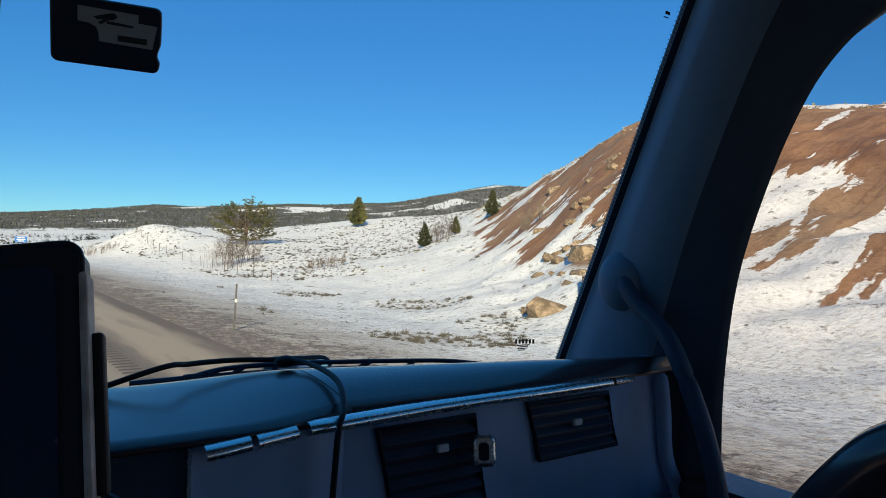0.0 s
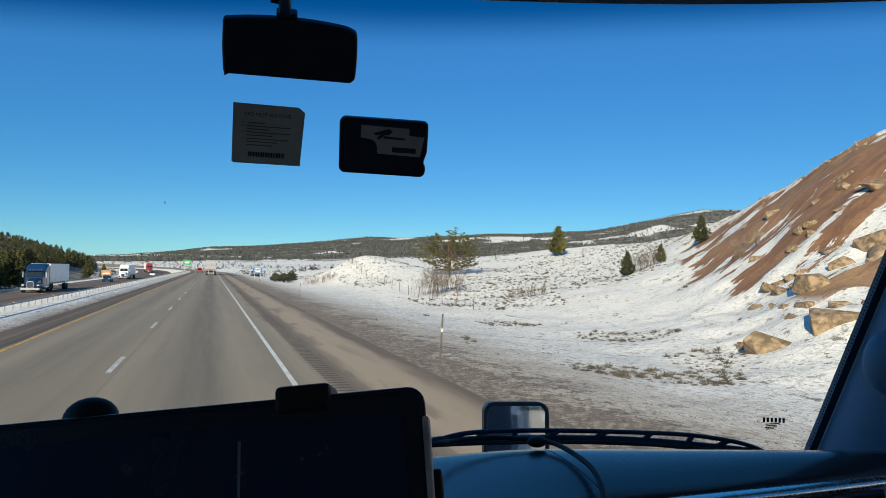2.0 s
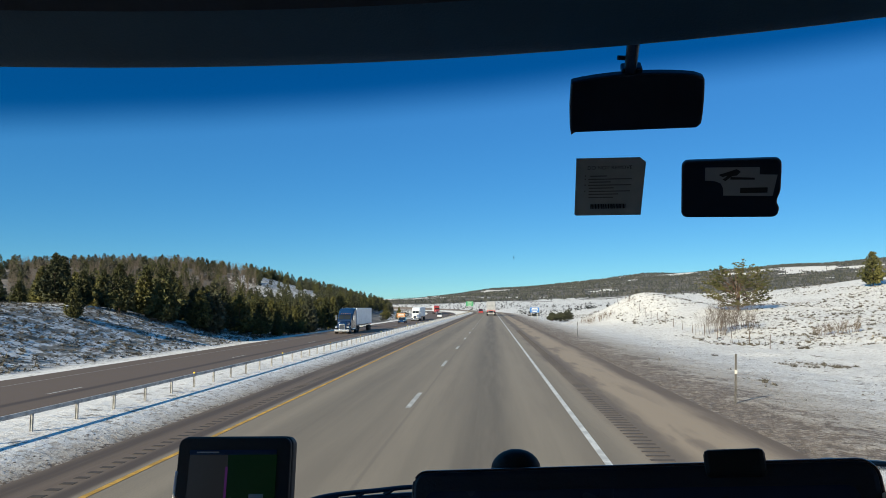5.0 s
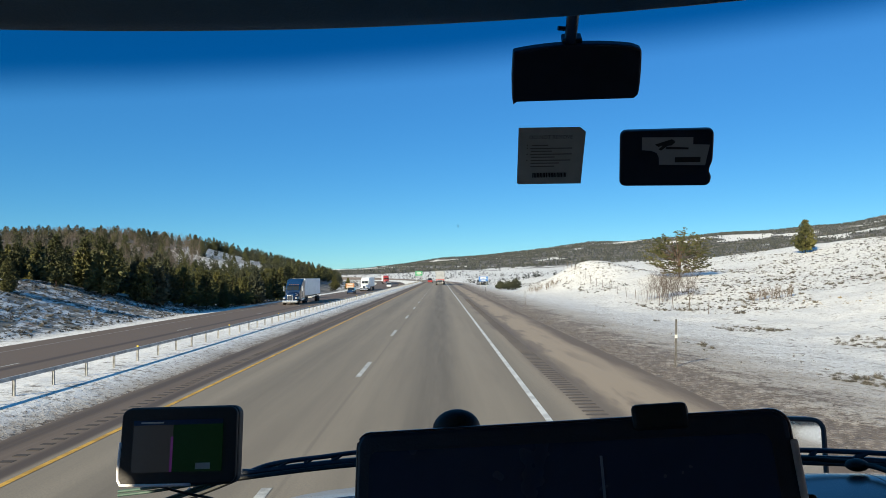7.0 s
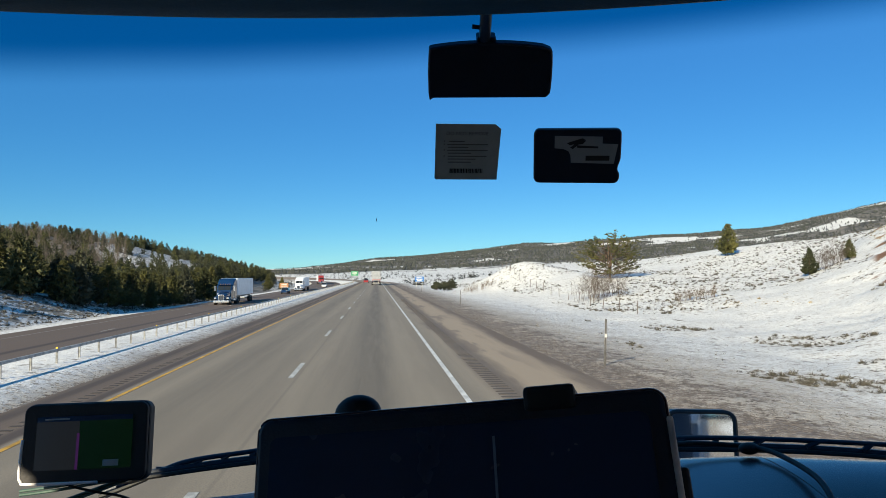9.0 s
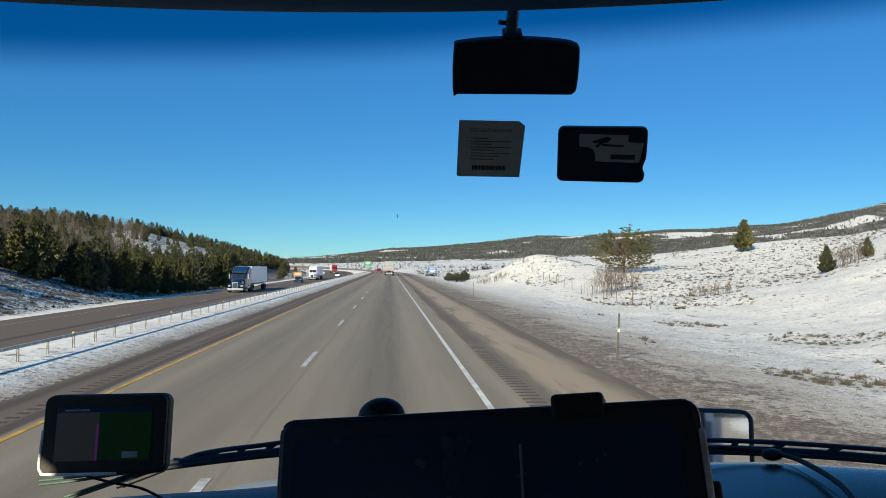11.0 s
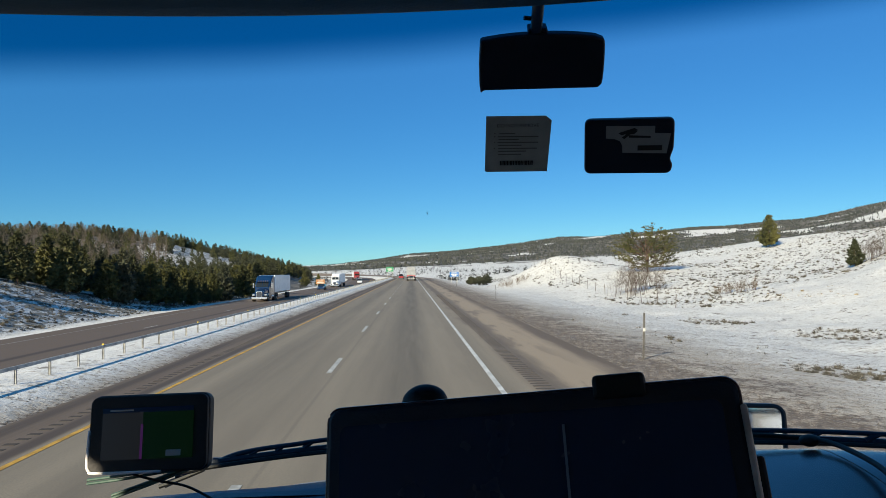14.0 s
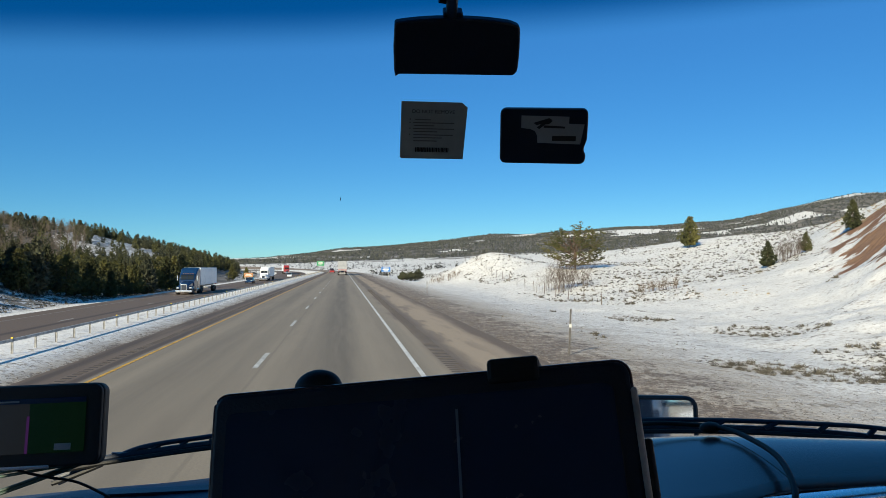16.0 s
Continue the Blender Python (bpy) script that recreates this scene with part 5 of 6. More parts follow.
for x in np.linspace(-1.06, 1.06, 34):
    yb, zb = 0.705 - 0.20 * (x / 0.9) ** 2, 2.775 + 0.045 * x
    lip.append([(x, yb + 0.06, zb + 0.14), (x, yb + 0.014, zb + 0.014), (x, yb + 0.004, zb + 0.002), (x, yb - 0.006, zb - 0.001), (x, yb - 0.02, zb + 0.004), (x, yb - 0.085, zb + 0.026)])
    shelf.append([(x, yb - 0.085, zb + 0.022), (x, yb - 0.095, zb + 0.036), (x, yb - 0.16, zb + 0.052), (x, yb - 0.30, zb + 0.085), (x, yb - 0.42, zb + 0.16)])
part("header_lip", sweep(lip), HEADER_TRIM, cab, "dark rolled header above the windscreen", smooth=True)
part("header_shelf", sweep(shelf), SEAL, cab, "dark navy underside of the overhead shelf", smooth=True)
part("overhead_console", block((0.30, 0.22, 0.05), (0.0, 0.36, 2.858), 0.018, 3), HEADLINER, cab, "grey overhead console")
part("clip", block((0.035, 0.03, 0.03), (-0.155, 0.52, 2.842), 0.005), BLACK, cab)
# roof, back and rear sides are unseen; their pale lining acts as a reflector
part("roof", boxed(-1.10, 1.10, -1.6, 0.72, 3.0, 3.05), BOUNCE_LINING, cab)
part("roof_fairing", sweep([[(-1.1, 0.60, 3.02), (0, 0.70, 3.04), (1.1, 0.60, 3.02)], [(-1.1, -0.2, 3.6), (0, -0.1, 3.7), (1.1, -0.2, 3.6)], [(-1.1, -1.7, 3.9), (0, -1.7, 3.95), (1.1, -1.7, 3.9)]]), HOOD_PAINT, cab)
part("back_wall", boxed(-1.10, 1.10, -1.66, -1.6, 0.9, 3.0), BOUNCE_LINING, cab)
part("back_skin", boxed(-1.10, 1.10, -1.70, -1.664, 0.9, 3.9), HOOD_PAINT, cab)
part("floor", boxed(-1.10, 1.10, -1.6, 1.15, 1.20, 1.26), RUBBER, cab)
part("firewall", boxed(-1.05, 1.05, 1.15, 1.20, 0.9, 2.12), BLACK, cab)
part("cowl", sweep([[(x, 1.0 - 0.20 * (x / 0.9) ** 2 + dy, z) for x in np.linspace(-1.02, 1.02, 20)] for dy, z in ((0.085, 2.165), (0.16, 2.12), (0.28, 2.06), (0.32, 1.9))]), BLACK, cab, "black ribbed cowl below the glass")
for s in (-1, 1):
    part("rear_side", merged([boxed(min(s * 1.04, s * 1.10), max(s * 1.04, s * 1.10), -1.6, -0.34 if s < 0 else -1.29, 0.9, 3.0)]), BOUNCE_LINING, cab)
    part("side_skin", boxed(min(s * 1.104, s * 1.12), max(s * 1.104, s * 1.12), -1.70, -0.34 if s < 0 else -1.29, 0.9, 3.0), HOOD_PAINT, cab)
    part("fairing_side", ([(s * 1.1, 0.60, 3.02), (s * 1.1, -0.2, 3.6), (s * 1.1, -1.7, 3.9), (s * 1.1, -1.7, 3.0)], [(0, 1, 2, 3)]), HOOD_PAINT, cab)
part("chassis", boxed(-0.5, 0.5, -3.0, 2.4, 0.55, 0.9), BLACK, cab)
tyre = mesh_of("wheel", *wheel_shape(0.52, 0.30), RUBBER, True)
for s in (-1, 1):
    part("wheel", tyre, RUBBER, cab, m=pose(s * 1.03, 1.55, 0.52))
    part("wheel", tyre, RUBBER, cab, m=pose(s * 1.03, -2.2, 0.52))

for side, s in (("passenger", 1), ("driver", -1)):
    door = thing("door_1" if s > 0 else "door_2", "dark trimmed cab door with a large curved window", "truck door", kind="structure")
    # passenger window is stretched back, out of view, to let light onto the dash
    rear = -1.25 if s > 0 else -0.30
    part("panel", boxed(min(s * 1.0, s * 1.07), max(s * 1.0, s * 1.07), rear, 0.66, 0.9, 2.08), TRIM_DARK, door)
    part("sill", block((0.10, 0.64 - rear, 0.035), (s * 1.02, (0.64 + rear) / 2, 2.095), 0.012), VINYL, door, "padded window sill")
    top = [[(s * 1.00, y, 2.84), (s * 1.06, y, 2.84), (s * 1.06, y, z), (s * 1.00, y, z)] for y, z in ((0.31, 2.77), (0.22, 2.80 if s > 0 else 2.75), (0.1, 2.81 if s > 0 else 2.72), (rear, 2.81 if s > 0 else 2.72))]
    part("upper_frame", sweep(top), BLACK, door)
    part("roof_rail", boxed(min(s * 1.0, s * 1.09), max(s * 1.0, s * 1.09), rear, 0.34, 2.84, 3.0), TRIM_DARK, door)
    # driver's frame is unseen; its width is set to let sun onto the navigator's corner
    part("rear_frame", boxed(min(s * 1.0, s * 1.07), max(s * 1.0, s * 1.07), rear - 0.04, rear + (0.02 if s > 0 else 0.235), 2.08, 2.84), BLACK, door)
    pane = part("pane", ([(s * 1.045, rear, 2.08), (s * 1.045, 0.70, 2.08), (s * 1.045, 0.69, 2.26), (s * 1.045, 0.64, 2.52), (s * 1.045, 0.54, 2.70), (s * 1.045, 0.31, 2.81), (s * 1.045, rear, 2.82)], [tuple(range(7))]), DOOR_GLASS, door)
    pane.visible_shadow = False
    pull = smooth_line([(s * 0.985, 0.50, 2.03), (s * 0.90, 0.45, 2.09), (s * 0.868, 0.40, 2.145), (s * 0.862, 0.355, 2.205), (s * 0.862, 0.31, 2.250), (s * 0.872, 0.24, 2.275), (s * 0.97, 0.12, 2.27)], 6)
    part("armrest_pull", tube(pull, 0.030, 12), VINYL, door, "thick dark padded pull", smooth=True)

mirror = thing("door_mirror", "tall grey door mirror outside the passenger window", "mirror")
part("housing", block((0.22, 0.10, 0.62), (1.37, 0.44, 2.34), 0.03, 3), SILVER, mirror)
part("arm", merged([tube([(1.06, 0.47, z), (1.30, 0.45, z)], 0.014, 8) for z in (2.04,)]), BLACK, mirror)
part("glass", boxed(1.28, 1.46, 0.385, 0.389, 2.07, 2.61), MIRROR, mirror)

hood = thing("truck_hood", "pale blue sloping truck hood with a raised centre", "truck hood")
shape = []
for y, top, half in ((1.28, 1.93, 1.02), (1.7, 1.90, 1.02), (2.2, 1.84, 1.0), (2.7, 1.72, 0.94), (3.0, 1.55, 0.85), (3.12, 1.1, 0.8), (3.12, 0.6, 0.8)):
    shape.append([(x * half, y, max(0.62, top - 0.16 * abs(x) ** 3 - (0.5 if abs(x) > 0.99 else 0))) for x in np.linspace(-1, 1, 21)])
part("panel", sweep(shape), HOOD_PAINT, hood, smooth=True)
for s in (-1, 1):
    arch = []
    for k in range(13):
        a = radians(-15 + 210 * k / 12)
        y, z = 1.55 + 0.68 * math.cos(a), 0.52 + 0.72 * math.sin(a)
        arch.append([(s * 0.86, y, z), (s * 1.12, y, z + 0.01), (s * 1.20, y, z - 0.02), (s * 1.22, 1.55 + 0.60 * math.cos(a), 0.52 + 0.64 * math.sin(a))])
    part("fender", sweep(arch), HOOD_PAINT, hood, "rounded pale blue fender over the wheel", smooth=True)

hm = thing("hood_mirror", "square chrome-backed mirror on the fender showing snow", "mirror", pose(1.108, 2.31, 1.886, -6, 0, -13) @ Matrix.Diagonal((0.95, 0.95, 0.95, 1)))
part("housing", slab(rounded(0.245, 0.31, 0.035), 0.07, 0.008), BLACK, hm, m=pose(0, 0.004, 0))
part("rim", merged([tube([(x, -0.004, z) for x, z in rounded(0.236, 0.30, 0.034) + rounded(0.236, 0.30, 0.034)[:1]], 0.008, 8)]), RUBBER, hm, "dark rim")
part("glass", slab(rounded(0.222, 0.285, 0.028), 0.003), MIRROR, hm, m=pose(0, -0.002, 0))
part("stalk", tube(smooth_line([(0, 0.05, -0.14), (0.0, 0.04, -0.3), (-0.05, 0.02, -0.62)]), 0.016, 8), BLACK, hm)

# ---- wipers ----
def build_wiper(label, blade, arm):
    ob = thing("wiper", label, "wiper", group="wipers")

    def out(p, d):
        return (p[0], glass_y(p[0], p[1]) + d, p[1])
    line = smooth_line([out(p, 0.014) for p in blade], 8)
    part("rubber", tube(line, 0.0036, 6), RUBBER, ob)
    part("blade", tube([(p[0], p[1] + 0.014, p[2] + 0.004) for p in line], 0.0048, 6), BLACK, ob)
    hump = smooth_line([out(p, 0.036) for p in arm], 8)
    part("arm", tube(hump, 0.0042, 8, 0.8), BLACK, ob, smooth=True)
    for j in range(3, len(hump) - 10, 4):
        near = min(line, key=lambda p: abs(p[0] - hump[j][0]))
        part("bridge", tube([(near[0] - 0.012, near[1] + 0.014, near[2] + 0.006), tuple(hump[j])], 0.0042, 6), BLACK, ob)
    return ob


build_wiper("black windscreen wiper parked at the foot of the glass", [(0.33, 2.218), (0.45, 2.224), (0.60, 2.228), (0.75, 2.226), (0.91, 2.214)], [(0.41, 2.224), (0.46, 2.238), (0.553, 2.243), (0.70, 2.243), (0.83, 2.239), (0.93, 2.215), (1.0, 2.15)])
build_wiper("black windscreen wiper behind the navigation screen", [(-0.42, 2.192), (-0.351, 2.200), (-0.24, 2.210), (-0.15, 2.216), (-0.02, 2.222)], [(-0.35, 2.200), (-0.306, 2.216), (-0.23, 2.225), (-0.12, 2.231), (0.05, 2.20), (0.12, 2.15)])
build_wiper("second black wiper arm low on the glass", [(-0.43, 2.172), (-0.41, 2.178), (-0.385, 2.187), (-0.36, 2.197)], [(-0.43, 2.166), (-0.41, 2.174), (-0.39, 2.182)])

# ---- dashboard ----
dash = thing("dashboard", "dark blue-black padded dashboard with a chrome strip", "dashboard", kind="structure")


def crest_y(x):
    return 0.772 - 0.27 * (x - 0.469)


def pad(x0, x1, columns, bulge, front):
    rows = []
    for x in np.linspace(x0, x1, columns):
        yc, lip = crest_y(x), front(x)
        top = 2.288 + bulge * step(0.46, 0.25, x)
        back = glass_y(x, 2.16) - 0.01
        row = [(x, back, 2.155), (x, back - 0.06, 2.185), (x, 0.5 * (yc + back), top - 0.052), (x, yc + 0.04, top - 0.009), (x, yc + 0.018, top - 0.002)]
        low = 2.270
        for q in np.linspace(0.0, 1.0, 9):
            row.append((x, yc + (lip + 0.002 - yc) * q, top - (top - low) * q ** 2.4))
        rows.append(row + [(x, lip, 2.266), (x, lip + 0.012, 2.262)])
    return sweep([list(r) for r in rows])


part("pad", pad(0.450, 0.965, 26, 0.0, lambda x: 0.640), VINYL, dash, "padded dash top with a soft sheen", smooth=True)
part("pad", pad(-0.06, 0.4485, 24, -0.013, lambda x: 0.602 + 0.036 * step(0.33, 0.45, x)), VINYL, dash, "bulged centre dash pad", smooth=True)
cowl = [[(x, glass_y(x, 2.15) - 0.005, 2.14), (x, 1.03 - 0.2 * (x / 0.9) ** 2, 2.194 + 0.006 * step(-0.25, -0.10, x)), (x, 0.97 - 0.2 * (x / 0.9) ** 2, 2.203 + 0.006 * step(-0.25, -0.10, x) + 0.036 * step(-0.40, -0.64, x)), (x, 0.80, 2.197 + 0.036 * step(-0.40, -0.64, x)), (x, 0.66, 2.19), (x, 0.60, 2.15), (x, 0.62, 1.9)] for x in np.linspace(-1.0, -0.065, 22)]
part("driver_cowl", sweep(cowl), NAVY, dash, "low driver's side dash top", smooth=True)
part("vent_slot", boxed(-0.30, -0.10, 0.935, 0.955, 2.196, 2.2065), BLACK, dash)

face = []
for x in np.linspace(0.445, 0.935, 16):
    e = 0.085 * max(0, (x - 0.80) / 0.135) ** 2
    face.append([(x, 0.652, 2.262), (x + 0.2 * e, 0.655, 2.22), (x + 0.4 * e, 0.660, 2.15), (x + e, 0.668, 2.06), (x + e, 0.70, 1.85), (x + e, 0.74, 1.45)])
part("panel", sweep(face), PANEL, dash, "slate-blue lower dash panel", smooth=True)
face = [[(x, 0.618 + 0.03 * step(0.40, 0.445, x), 2.262), (x, 0.622 + 0.03 * step(0.40, 0.445, x), 2.18), (x, 0.640, 2.05), (x, 0.70, 1.5)] for x in np.linspace(0.285, 0.445, 9)]
part("panel", sweep(face), PANEL, dash, "slate-blue centre panel", smooth=True)
face = [[(x, 0.616, 2.262), (x, 0.63, 2.10), (x, 0.70, 1.5)] for x in np.linspace(-0.06, 0.281, 7)]
part("panel", sweep(face), NAVY, dash, "dark navy centre console panel")
part("seam", boxed(0.2812, 0.2842, 0.611, 0.63, 2.15, 2.262), CHROME, dash, "thin bright seam")


def strip_of(points, z0, z1, depth):
    line = smooth_line(points, 6)
    r, zc = (z1 - z0) / 2, (z0 + z1) / 2
    rows = [[(p.x, p.y + depth, z1 + p.z)] + [(p.x, p.y + 0.010 - 0.011 * math.cos(a), zc + p.z + r * math.sin(a)) for a in np.radians([90, 75, 60, 40, 20, 0, -30, -60, -90])] for p in line]
    return sweep(rows)


for name, pts in (("chrome_trim", [(0.392, 0.612, 0), (0.42, 0.614, 0), (0.452, 0.618, 0), (0.571, 0.630, 0), (0.697, 0.631, 0), (0.83, 0.636, 0)]), ("chrome_trim", [(0.836, 0.637, 0), (0.875, 0.641, 0)]),
                  ("chrome_trim", [(0.290, 0.587, -0.002), (0.310, 0.589, -0.001), (0.330, 0.593, 0)]), ("chrome_trim", [(0.336, 0.594, 0), (0.360, 0.602, 0), (0.378, 0.607, 0)])):
    part(name, strip_of(pts, 2.2545, 2.2685, 0.014), CHROME, dash, "polished chrome strip", smooth=True)
end = smooth_line([(0.965, 0.70, 2.272), (0.940, 0.652, 2.262), (0.948, 0.648, 2.215), (0.966, 0.655, 2.14), (1.005, 0.66, 2.07), (1.03, 0.67, 1.95)], 6)
part("end_trim", tube(end, 0.011, 10), PANEL, dash, "rounded slate end trim", smooth=True)


def build_vent(x0, x1, z0, z1, slant, slats, tab):
    def at(q, r, proud):
        z = z0 + (z1 - z0) * r
        return (x0 + (x1 - x0) * q + slant * (1 - r), 0.652 + 0.075 * (2.262 - z) - proud, z)
    back = [at(0, 0, 0.001), at(1, 0, 0.001), at(1, 1, 0.001), at(0, 1, 0.001)]
    ob = part("vent", (back + [(p[0], p[1] + 0.03, p[2]) for p in back], [(0, 1, 2, 3), (0, 4, 5, 1), (1, 5, 6, 2), (2, 6, 7, 3), (3, 7, 4, 0)]), BLACK, dash, "dark slatted air vent")
    part("frame", tube([at(0, 0, 0.004), at(1, 0, 0.004), at(1, 1, 0.004), at(0, 1, 0.004), at(0, 0, 0.004)], 0.0042, 6), BLACK, ob)
    for k in range(slats):
        r = (k + 0.7) / (slats + 0.4)
        a, b = at(0.02, r, 0.0), at(0.98, r, 0.0)
        row = [(p[0], p[1] - d, p[2] + dz) for d, dz in ((0.008, -0.004), (0.001, 0.002), (0.008, -0.0058)) for p in (a, b)]
        part("slat", (row, [(0, 1, 3, 2), (4, 5, 1, 0)]), NAVY, ob)
    part("tab", block((0.015, 0.006, 0.009), at(tab[0], tab[1], 0.011), 0.002), SILVER, ob, "small pale tab")


build_vent(0.692, 0.832, 2.174, 2.246, 0.026, 5, (0.50, 0.58))
build_vent(0.484, 0.610, 2.120, 2.242, 0.030, 7, (0.58, 0.76))
knob = part("knob", slab(rounded(0.030, 0.042, 0.009), 0.022, 0.006, 3), CHROME, dash, "square chrome knob", m=pose(0.606, 0.624, 2.208, -8, -3, -38) @ Matrix.Diagonal((0.9, 0.9, 0.85, 1)))
part("knob_face", slab(rounded(0.013, 0.022, 0.004), 0.004, 0.001), BLACK, knob, m=pose(0, -0.004, 0))

cable = smooth_line([(0.16, 0.83, 2.25), (0.290, 0.792, 2.2975), (0.335, 0.812, 2.298), (0.385, 0.822, 2.297), (0.425, 0.812, 2.296), (0.442, 0.797, 2.297), (0.455, 0.76, 2.297), (0.450, 0.68, 2.293), (0.430, 0.622, 2.279), (0.414, 0.600, 2.262), (0.410, 0.600, 2.21), (0.409, 0.612, 2.10), (0.409, 0.66, 1.8)], 8)
tagged(part("power_cable", tube(cable, 0.0031, 8), RUBBER, smooth=True), "thin black power cable draped over the dash", "cable")
bud = bmesh.new()
bmesh.ops.create_uvsphere(bud, u_segments=14, v_segments=8, radius=0.0090, matrix=Matrix.Translation((0.440, 0.795, 2.2955)) @ Matrix.Diagonal((1.5, 1, 0.8, 1)))
tagged(part("cable_clip", bud, RUBBER, smooth=True), "black cable clip on the dash crest", "clip")


# ---- things on the glass ----
def frame_at(origin, right, up):
    """A pose with x along right, z along up, y away from the viewer."""
    x = Vector(right).normalized()
    y = Vector(up).cross(x).normalized()
    z = x.cross(y)
    return Matrix.Translation(origin) @ Matrix((x, y, z)).transposed().to_4x4()


m = frame_at((0.1105, 0.866, 2.6645), (0.082, -0.0015, 0.0), (-0.005, -0.0335, 0.0595))
card = thing("toll_card", "translucent grey notice card stuck to the windscreen", "card", m)
cw, ch = 0.0825, 0.0755
part("sheet", slab([(-cw / 2 + 0.002, -ch / 2), (cw / 2 - 0.001, -ch / 2), (cw / 2 + 0.0005, ch / 2 - 0.007), (cw / 2 - 0.007, ch / 2 - 0.001), (-cw / 2, ch / 2 - 0.001), (-cw / 2, -ch / 2 + 0.002)], 0.0008), CARD, card)
flat = Matrix.Rotation(radians(90), 4, "X")
letters("DO NOT REMOVE", 0.0066, (-0.001, -0.0009, 0.0225), flat, INK, card, "heading")
lines_at = [(0.0135, 0.020, -0.014), (0.0095, 0.052, 0.0), (0.0058, 0.026, -0.012), (0.0018, 0.052, 0.0), (-0.0020, 0.030, -0.010), (-0.0062, 0.050, 0.0), (-0.0100, 0.036, -0.007), (-0.0142, 0.030, -0.010)]
for z, w, x in lines_at:
    part("text_bar", boxed(x - w / 2, x + w / 2, -0.0009, -0.0003, z, z + 0.0011), CARD_INK, card)
for z in (0.0138, 0.0096, 0.0020, -0.0060):
    part("bullet", boxed(-0.0305, -0.0290, -0.0009, -0.0003, z, z + 0.0014), CARD_INK, card)
bars, x = [], -0.022
while x < 0.020:
    w = random.uniform(0.0005, 0.0016)
    bars.append(boxed(x, x + w, -0.0009, -0.0003, -0.0285, -0.0225))
    x += w + random.uniform(0.0004, 0.0010)
part("code_bars", merged(bars), INK, card)

m = frame_at((0.2485, 0.8475, 2.6565), (0.100, -0.027, -0.004), (-0.003, -0.0255, 0.0605))
tag = thing("toll_tag", "black toll transponder with a grey label on the windscreen", "transponder", m)
tw, th = 0.1095, 0.0705
outline = [(x, z) for x, z in rounded(tw, th, 0.0075, 5)]
right = [(tw / 2 - 0.0035 * step(-0.002, -0.016, z) + 0.0028 * step(-0.018, -0.023, z), z) for z in np.linspace(-0.026, 0.020, 14)]
outline = [(x - (0.0010 if x > 0 and z < 0 else 0), z) for x, z in outline if x < tw / 2 - 0.0001]
outline = sorted([q for q in outline + right if q[0] > 0], key=lambda q: q[1]) + sorted([q for q in outline if q[0] <= 0], key=lambda q: -q[1])
part("case", slab(outline, 0.011, 0.0022, 2), BLACK, tag, smooth=False)
lab = [(0.235, 0.12), (0.795, 0.135), (0.795, 0.26), (0.975, 0.27), (0.935, 0.63), (0.43, 0.61), (0.425, 0.48), (0.40, 0.40), (0.34, 0.36), (0.235, 0.345)]
part("label", ([(tw * (a - 0.5) * 0.97, -0.0006, th * (0.5 - b)) for a, b in lab], [tuple(range(len(lab)))]), LABEL, tag)
part("emblem", merged([([(tw * (a - 0.5), -0.0012, th * (0.5 - b)) for a, b in q], [(0, 1, 2, 3)]) for q in (((0.38, 0.25), (0.56, 0.16), (0.60, 0.20), (0.42, 0.29)), ((0.46, 0.22), (0.60, 0.21), (0.56, 0.27), (0.46, 0.28)), ((0.42, 0.33), (0.50, 0.24), (0.52, 0.27), (0.45, 0.36)), ((0.50, 0.29), (0.74, 0.31), (0.74, 0.345), (0.50, 0.335)))]), INK, tag, "dark plain emblem")
part("text_bar", boxed(tw * 0.10, tw * 0.37, -0.0012, -0.0007, -th * 0.07, th * 0.02), INK, tag)

m = frame_at((0.1265, 0.775, 2.7405), (0.140, -0.011, 0.0), (-0.005, -0.040, 0.050))
eye = thing("camera_box", "black forward-facing camera unit hanging from a stalk", "dash camera", m)
bw, bh = 0.1425, 0.0635
arc = [(bw / 2 * q, bh / 2 + 0.003 - 0.006 * abs(q) ** 2.2) for q in np.linspace(-1, 1, 13)]
side = [(bw / 2 + 0.002 * math.cos(a) + 0.0012 * (1 - math.sin(a)) - 0.0025, bh / 2 * math.sin(a) * 0.9) for a in np.linspace(1.2, -1.2, 7)]
body = arc[:-1] + side + [(bw / 2 - 0.004, -bh / 2)] + [(-bw / 2 + 0.004, -bh / 2), (-bw / 2 + 0.0005, -bh / 2 - 0.004), (-bw / 2 - 0.001, -bh / 2 + 0.006), (-bw / 2 - 0.0015, 0)]
part("case", slab(body[::-1], 0.014, 0.0025, 2), BLACK, eye)
part("collar", block((0.022, 0.02, 0.008), (-0.006, 0.014, bh / 2 + 0.004), 0.002), BLACK, eye)
stalk = [m.inverted() @ Vector(p) for p in ((0.1185, 0.779, 2.764), (0.1165, 0.752, 2.776), (0.1095, 0.695, 2.791), (0.1016, 0.640, 2.808), (0.086, 0.57, 2.842), (0.07, 0.50, 2.90))]
part("stalk", tube(smooth_line(stalk), 0.0066, 10), BLACK, eye, smooth=True)
part("stud", tube([(-0.012, 0.0, bh / 2 + 0.021), (-0.023, -0.002, bh / 2 + 0.023)], 0.0025, 6), BLACK, eye)

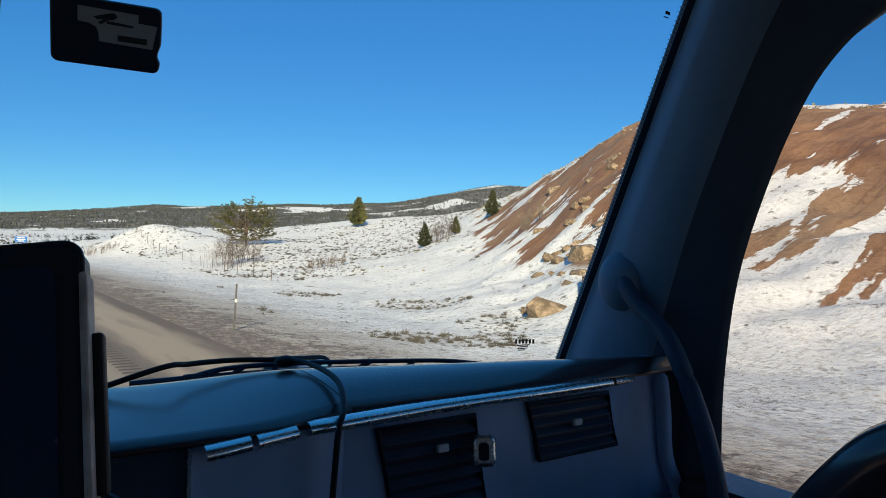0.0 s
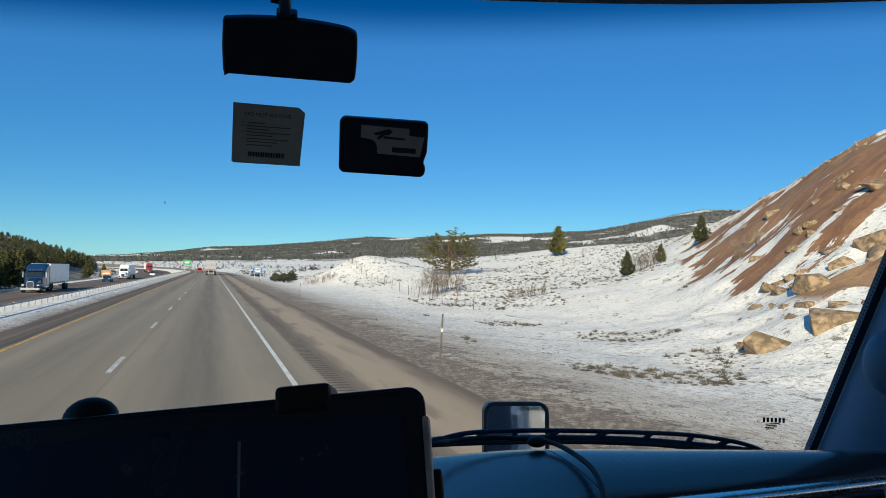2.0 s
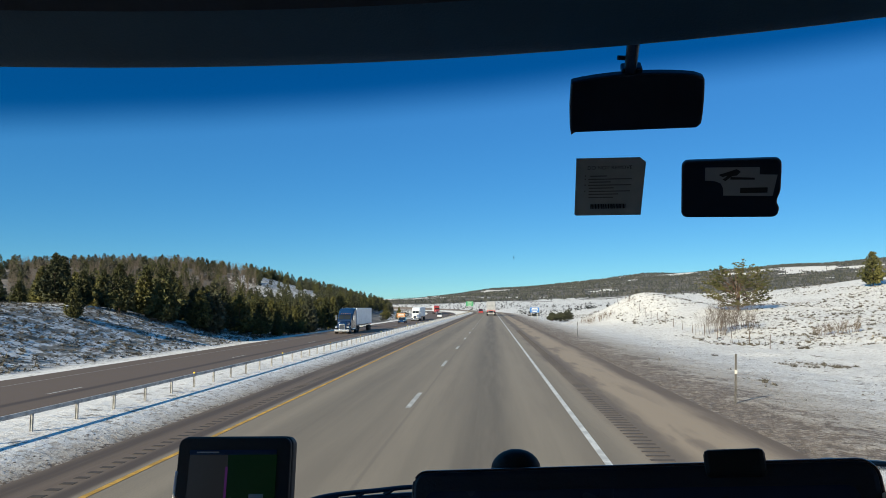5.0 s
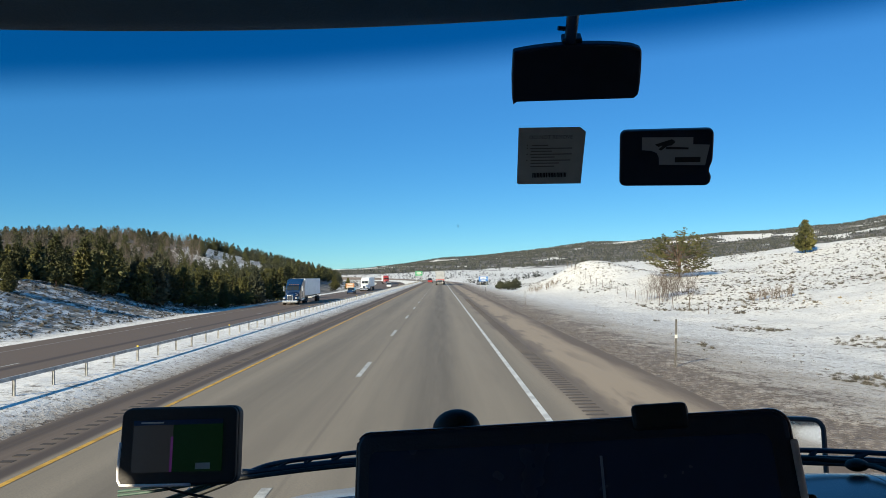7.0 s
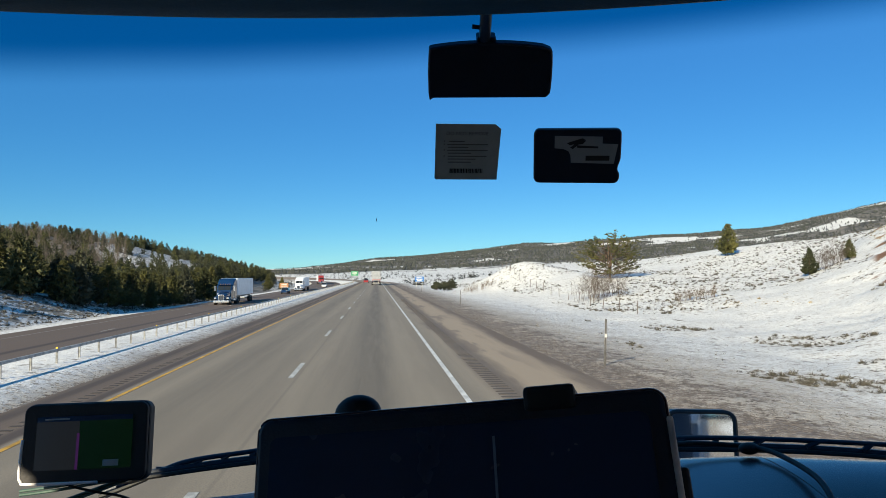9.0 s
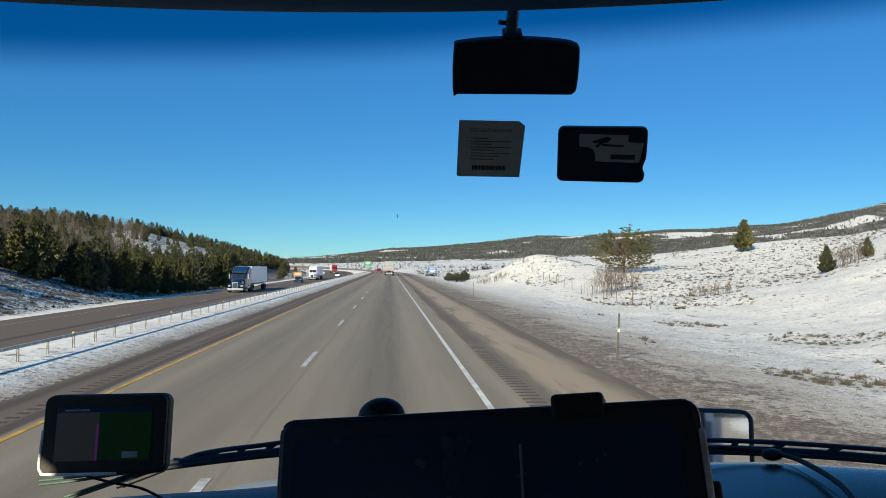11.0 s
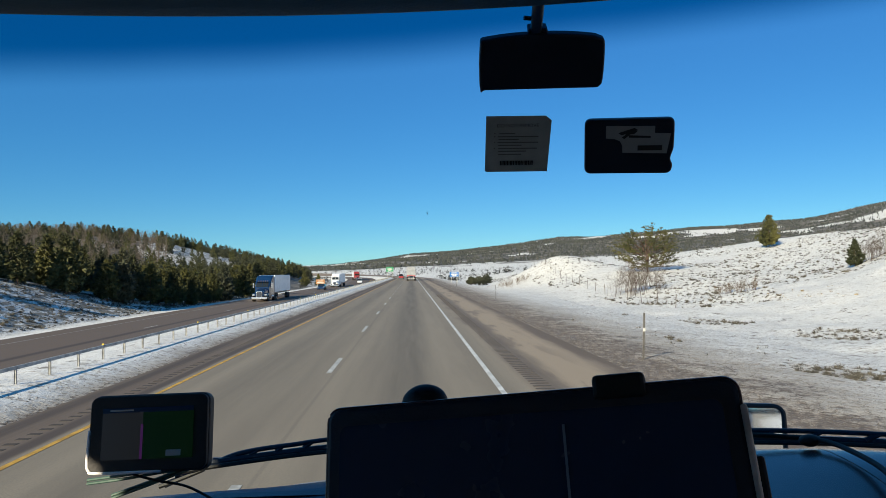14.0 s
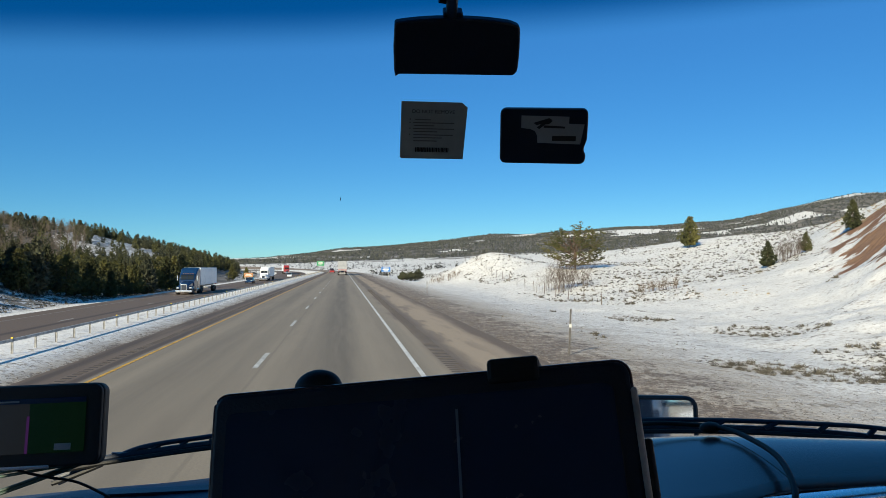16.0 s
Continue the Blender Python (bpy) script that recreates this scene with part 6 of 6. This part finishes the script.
tagged(part("glass_chip", ([(-0.0058, glass_y(0, 2.583) - 0.003, 2.5840), (-0.0051, glass_y(0, 2.58) - 0.003, 2.5815), (-0.0055, glass_y(0, 2.578) - 0.003, 2.5785), (-0.0062, glass_y(0, 2.58) - 0.003, 2.5815)], [(0, 1, 2, 3)]), INK), "tiny dark stone chip on the windscreen", "chip")

# ---- tablet on its mount ----
tl, tr = Vector((-0.085, 0.498, 2.403)), Vector((0.170, 0.409, 2.434))
across = (tr - tl)
upward = Vector((-0.08, 0.38, 1.0))
m = frame_at((tl + tr) / 2 + Vector((-0.002, 0, -0.003)), across, upward)
tab = thing("tablet", "large black tablet in a dark case on a dash mount", "tablet", m)
W, Ht = across.length + 0.008, 0.205
part("case", slab(rounded(W, Ht, 0.009, 5, 0, -Ht / 2 + 0.004), 0.024, 0.003), BLACK, tab)
part("rim", tube([(x, 0.003, z) for x, z in rounded(W, Ht, 0.009, 5, 0, -Ht / 2 + 0.004) + rounded(W, Ht, 0.009, 5, 0, -Ht / 2 + 0.004)[:1]], 0.0014, 8), VINYL, tab, "worn dark rim")
part("edge_strip", block((0.004, 0.016, Ht - 0.03), (W / 2 + 0.001, 0.0065, -Ht / 2 + 0.002), 0.0015), SCUFFED, tab, "scuffed grey edge")
part("screen", slab(rounded(W - 0.022, Ht - 0.024, 0.006, 4, 0, -Ht / 2 + 0.003), 0.002), SCREEN_OFF, tab, m=pose(0, -0.0015, 0))
part("divider", boxed(0.030, 0.0316, -0.0022, -0.0014, -0.12, -0.018), TRIM_DARK, tab, "thin pale line on the dark screen")
part("clip", block((0.0335, 0.03, 0.016), (0.0685, 0.012, 0.004), 0.003), RUBBER, tab)
knob = bmesh.new()
bmesh.ops.create_uvsphere(knob, u_segments=20, v_segments=12, radius=0.0175, matrix=Matrix.Translation((-0.0722, 0.022, 0.0070)) @ Matrix.Diagonal((1, 0.7, 0.76, 1)))
part("mount_knob", knob, RUBBER, tab, smooth=True)
part("side_grip", block((0.006, 0.009, 0.078), (W / 2 + 0.005, 0.010, -0.082), 0.002), RUBBER, tab)
part("arm", tube(smooth_line([(0.02, 0.03, -0.12), (0.02, 0.08, -0.17), (0.02, 0.14, -0.25)]), 0.014, 10), BLACK, tab)
part("lead", tube(smooth_line([(W / 2 - 0.004, 0.02, -0.118), (W / 2 + 0.012, 0.02, -0.13), (W / 2 + 0.030, 0.01, -0.16), (W / 2 + 0.035, 0.02, -0.24)]), 0.0035, 8), RUBBER, tab, "thin black lead")

# ---- navigation unit ----
m = frame_at((-0.3675, 0.897, 2.3035), (0.160, -0.008, 0.004), (0.0, 0.02, 0.10)) @ Matrix.Scale(0.942, 4)
nav = thing("navigation_unit", "black satellite navigator with a map on its lit screen", "navigator", m)
nw, nh = 0.1635, 0.1035
part("back", slab(rounded(nw, nh, 0.012, 5), 0.018, 0.003), RUBBER, nav, "black rear shell", m=pose(0, 0.006, 0))
part("bezel", slab(rounded(nw - 0.003, nh - 0.003, 0.011, 5), 0.008, 0.002), RUBBER, nav)
part("screen", boxed(-0.062, -0.007, -0.0012, -0.0004, -0.034, 0.034), SCREEN_GREY, nav, "grey map half")
part("screen", boxed(-0.007, 0.062, -0.0012, -0.0004, -0.034, 0.034), SCREEN_MAP, nav, "green map half")
part("route", boxed(-0.0095, -0.0062, -0.0018, -0.0013, -0.034, 0.012), SCREEN_ROUTE, nav, "violet route line")
part("top_bar", boxed(-0.062, 0.062, -0.0019, -0.0013, 0.0275, 0.034), SCREEN_OFF, nav)
part("badge", boxed(0.026, 0.046, -0.0019, -0.0013, -0.031, -0.023), LABEL, nav)
part("text_bar", boxed(-0.052, -0.02, -0.0022, -0.0019, 0.0297, 0.0317), LABEL, nav)
# sunlit stretch of the bezel edge, painted as a silver bar at lower left
part("sunlit_edge", tube(smooth_line([(-nw / 2 + 0.002, 0.001, 0.006), (-nw / 2 + 0.001, 0.001, -nh / 2 + 0.018), (-nw / 2 + 0.004, 0.001, -nh / 2 + 0.005), (-nw / 2 + 0.016, 0.001, -nh / 2 + 0.0015), (0.02, 0.001, -nh / 2 + 0.001)]), 0.0022, 8), SILVER, nav, "silver edge drawn only where the sun catches the bezel", smooth=True)
part("mount", tube([(0, 0.02, -0.01), (0, 0.07, -0.03), (0.0, 0.12, -0.04)], 0.012, 10), BLACK, nav)
for k in range(2):
    part("lead", tube(smooth_line([(0.056, 0.03, -0.045 - 0.004 * k), (0.01, 0.03, -0.050 - 0.004 * k), (-0.045, 0.03, -0.056 - 0.005 * k), (-0.098, 0.04, -0.061 - 0.005 * k)]), 0.0021, 7), GREEN_LEAD, nav, "thin grey-green lead")
    part("lead", tube(smooth_line([(0.048, 0.034, -0.047 - 0.004 * k), (0.01, 0.034, -0.060 - 0.004 * k), (-0.034, 0.034, -0.074 - 0.004 * k), (-0.06, 0.034, -0.082 - 0.004 * k)]), 0.0020, 7), GREEN_LEAD, nav, "thin grey-green lead")
part("cable", tube(smooth_line([(-0.034, 0.012, -0.046), (-0.022, 0.012, -0.054), (0.008, 0.02, -0.064), (0.045, 0.03, -0.074), (0.09, 0.02, -0.094)]), 0.0018, 7), RUBBER, nav, "thin black cable")
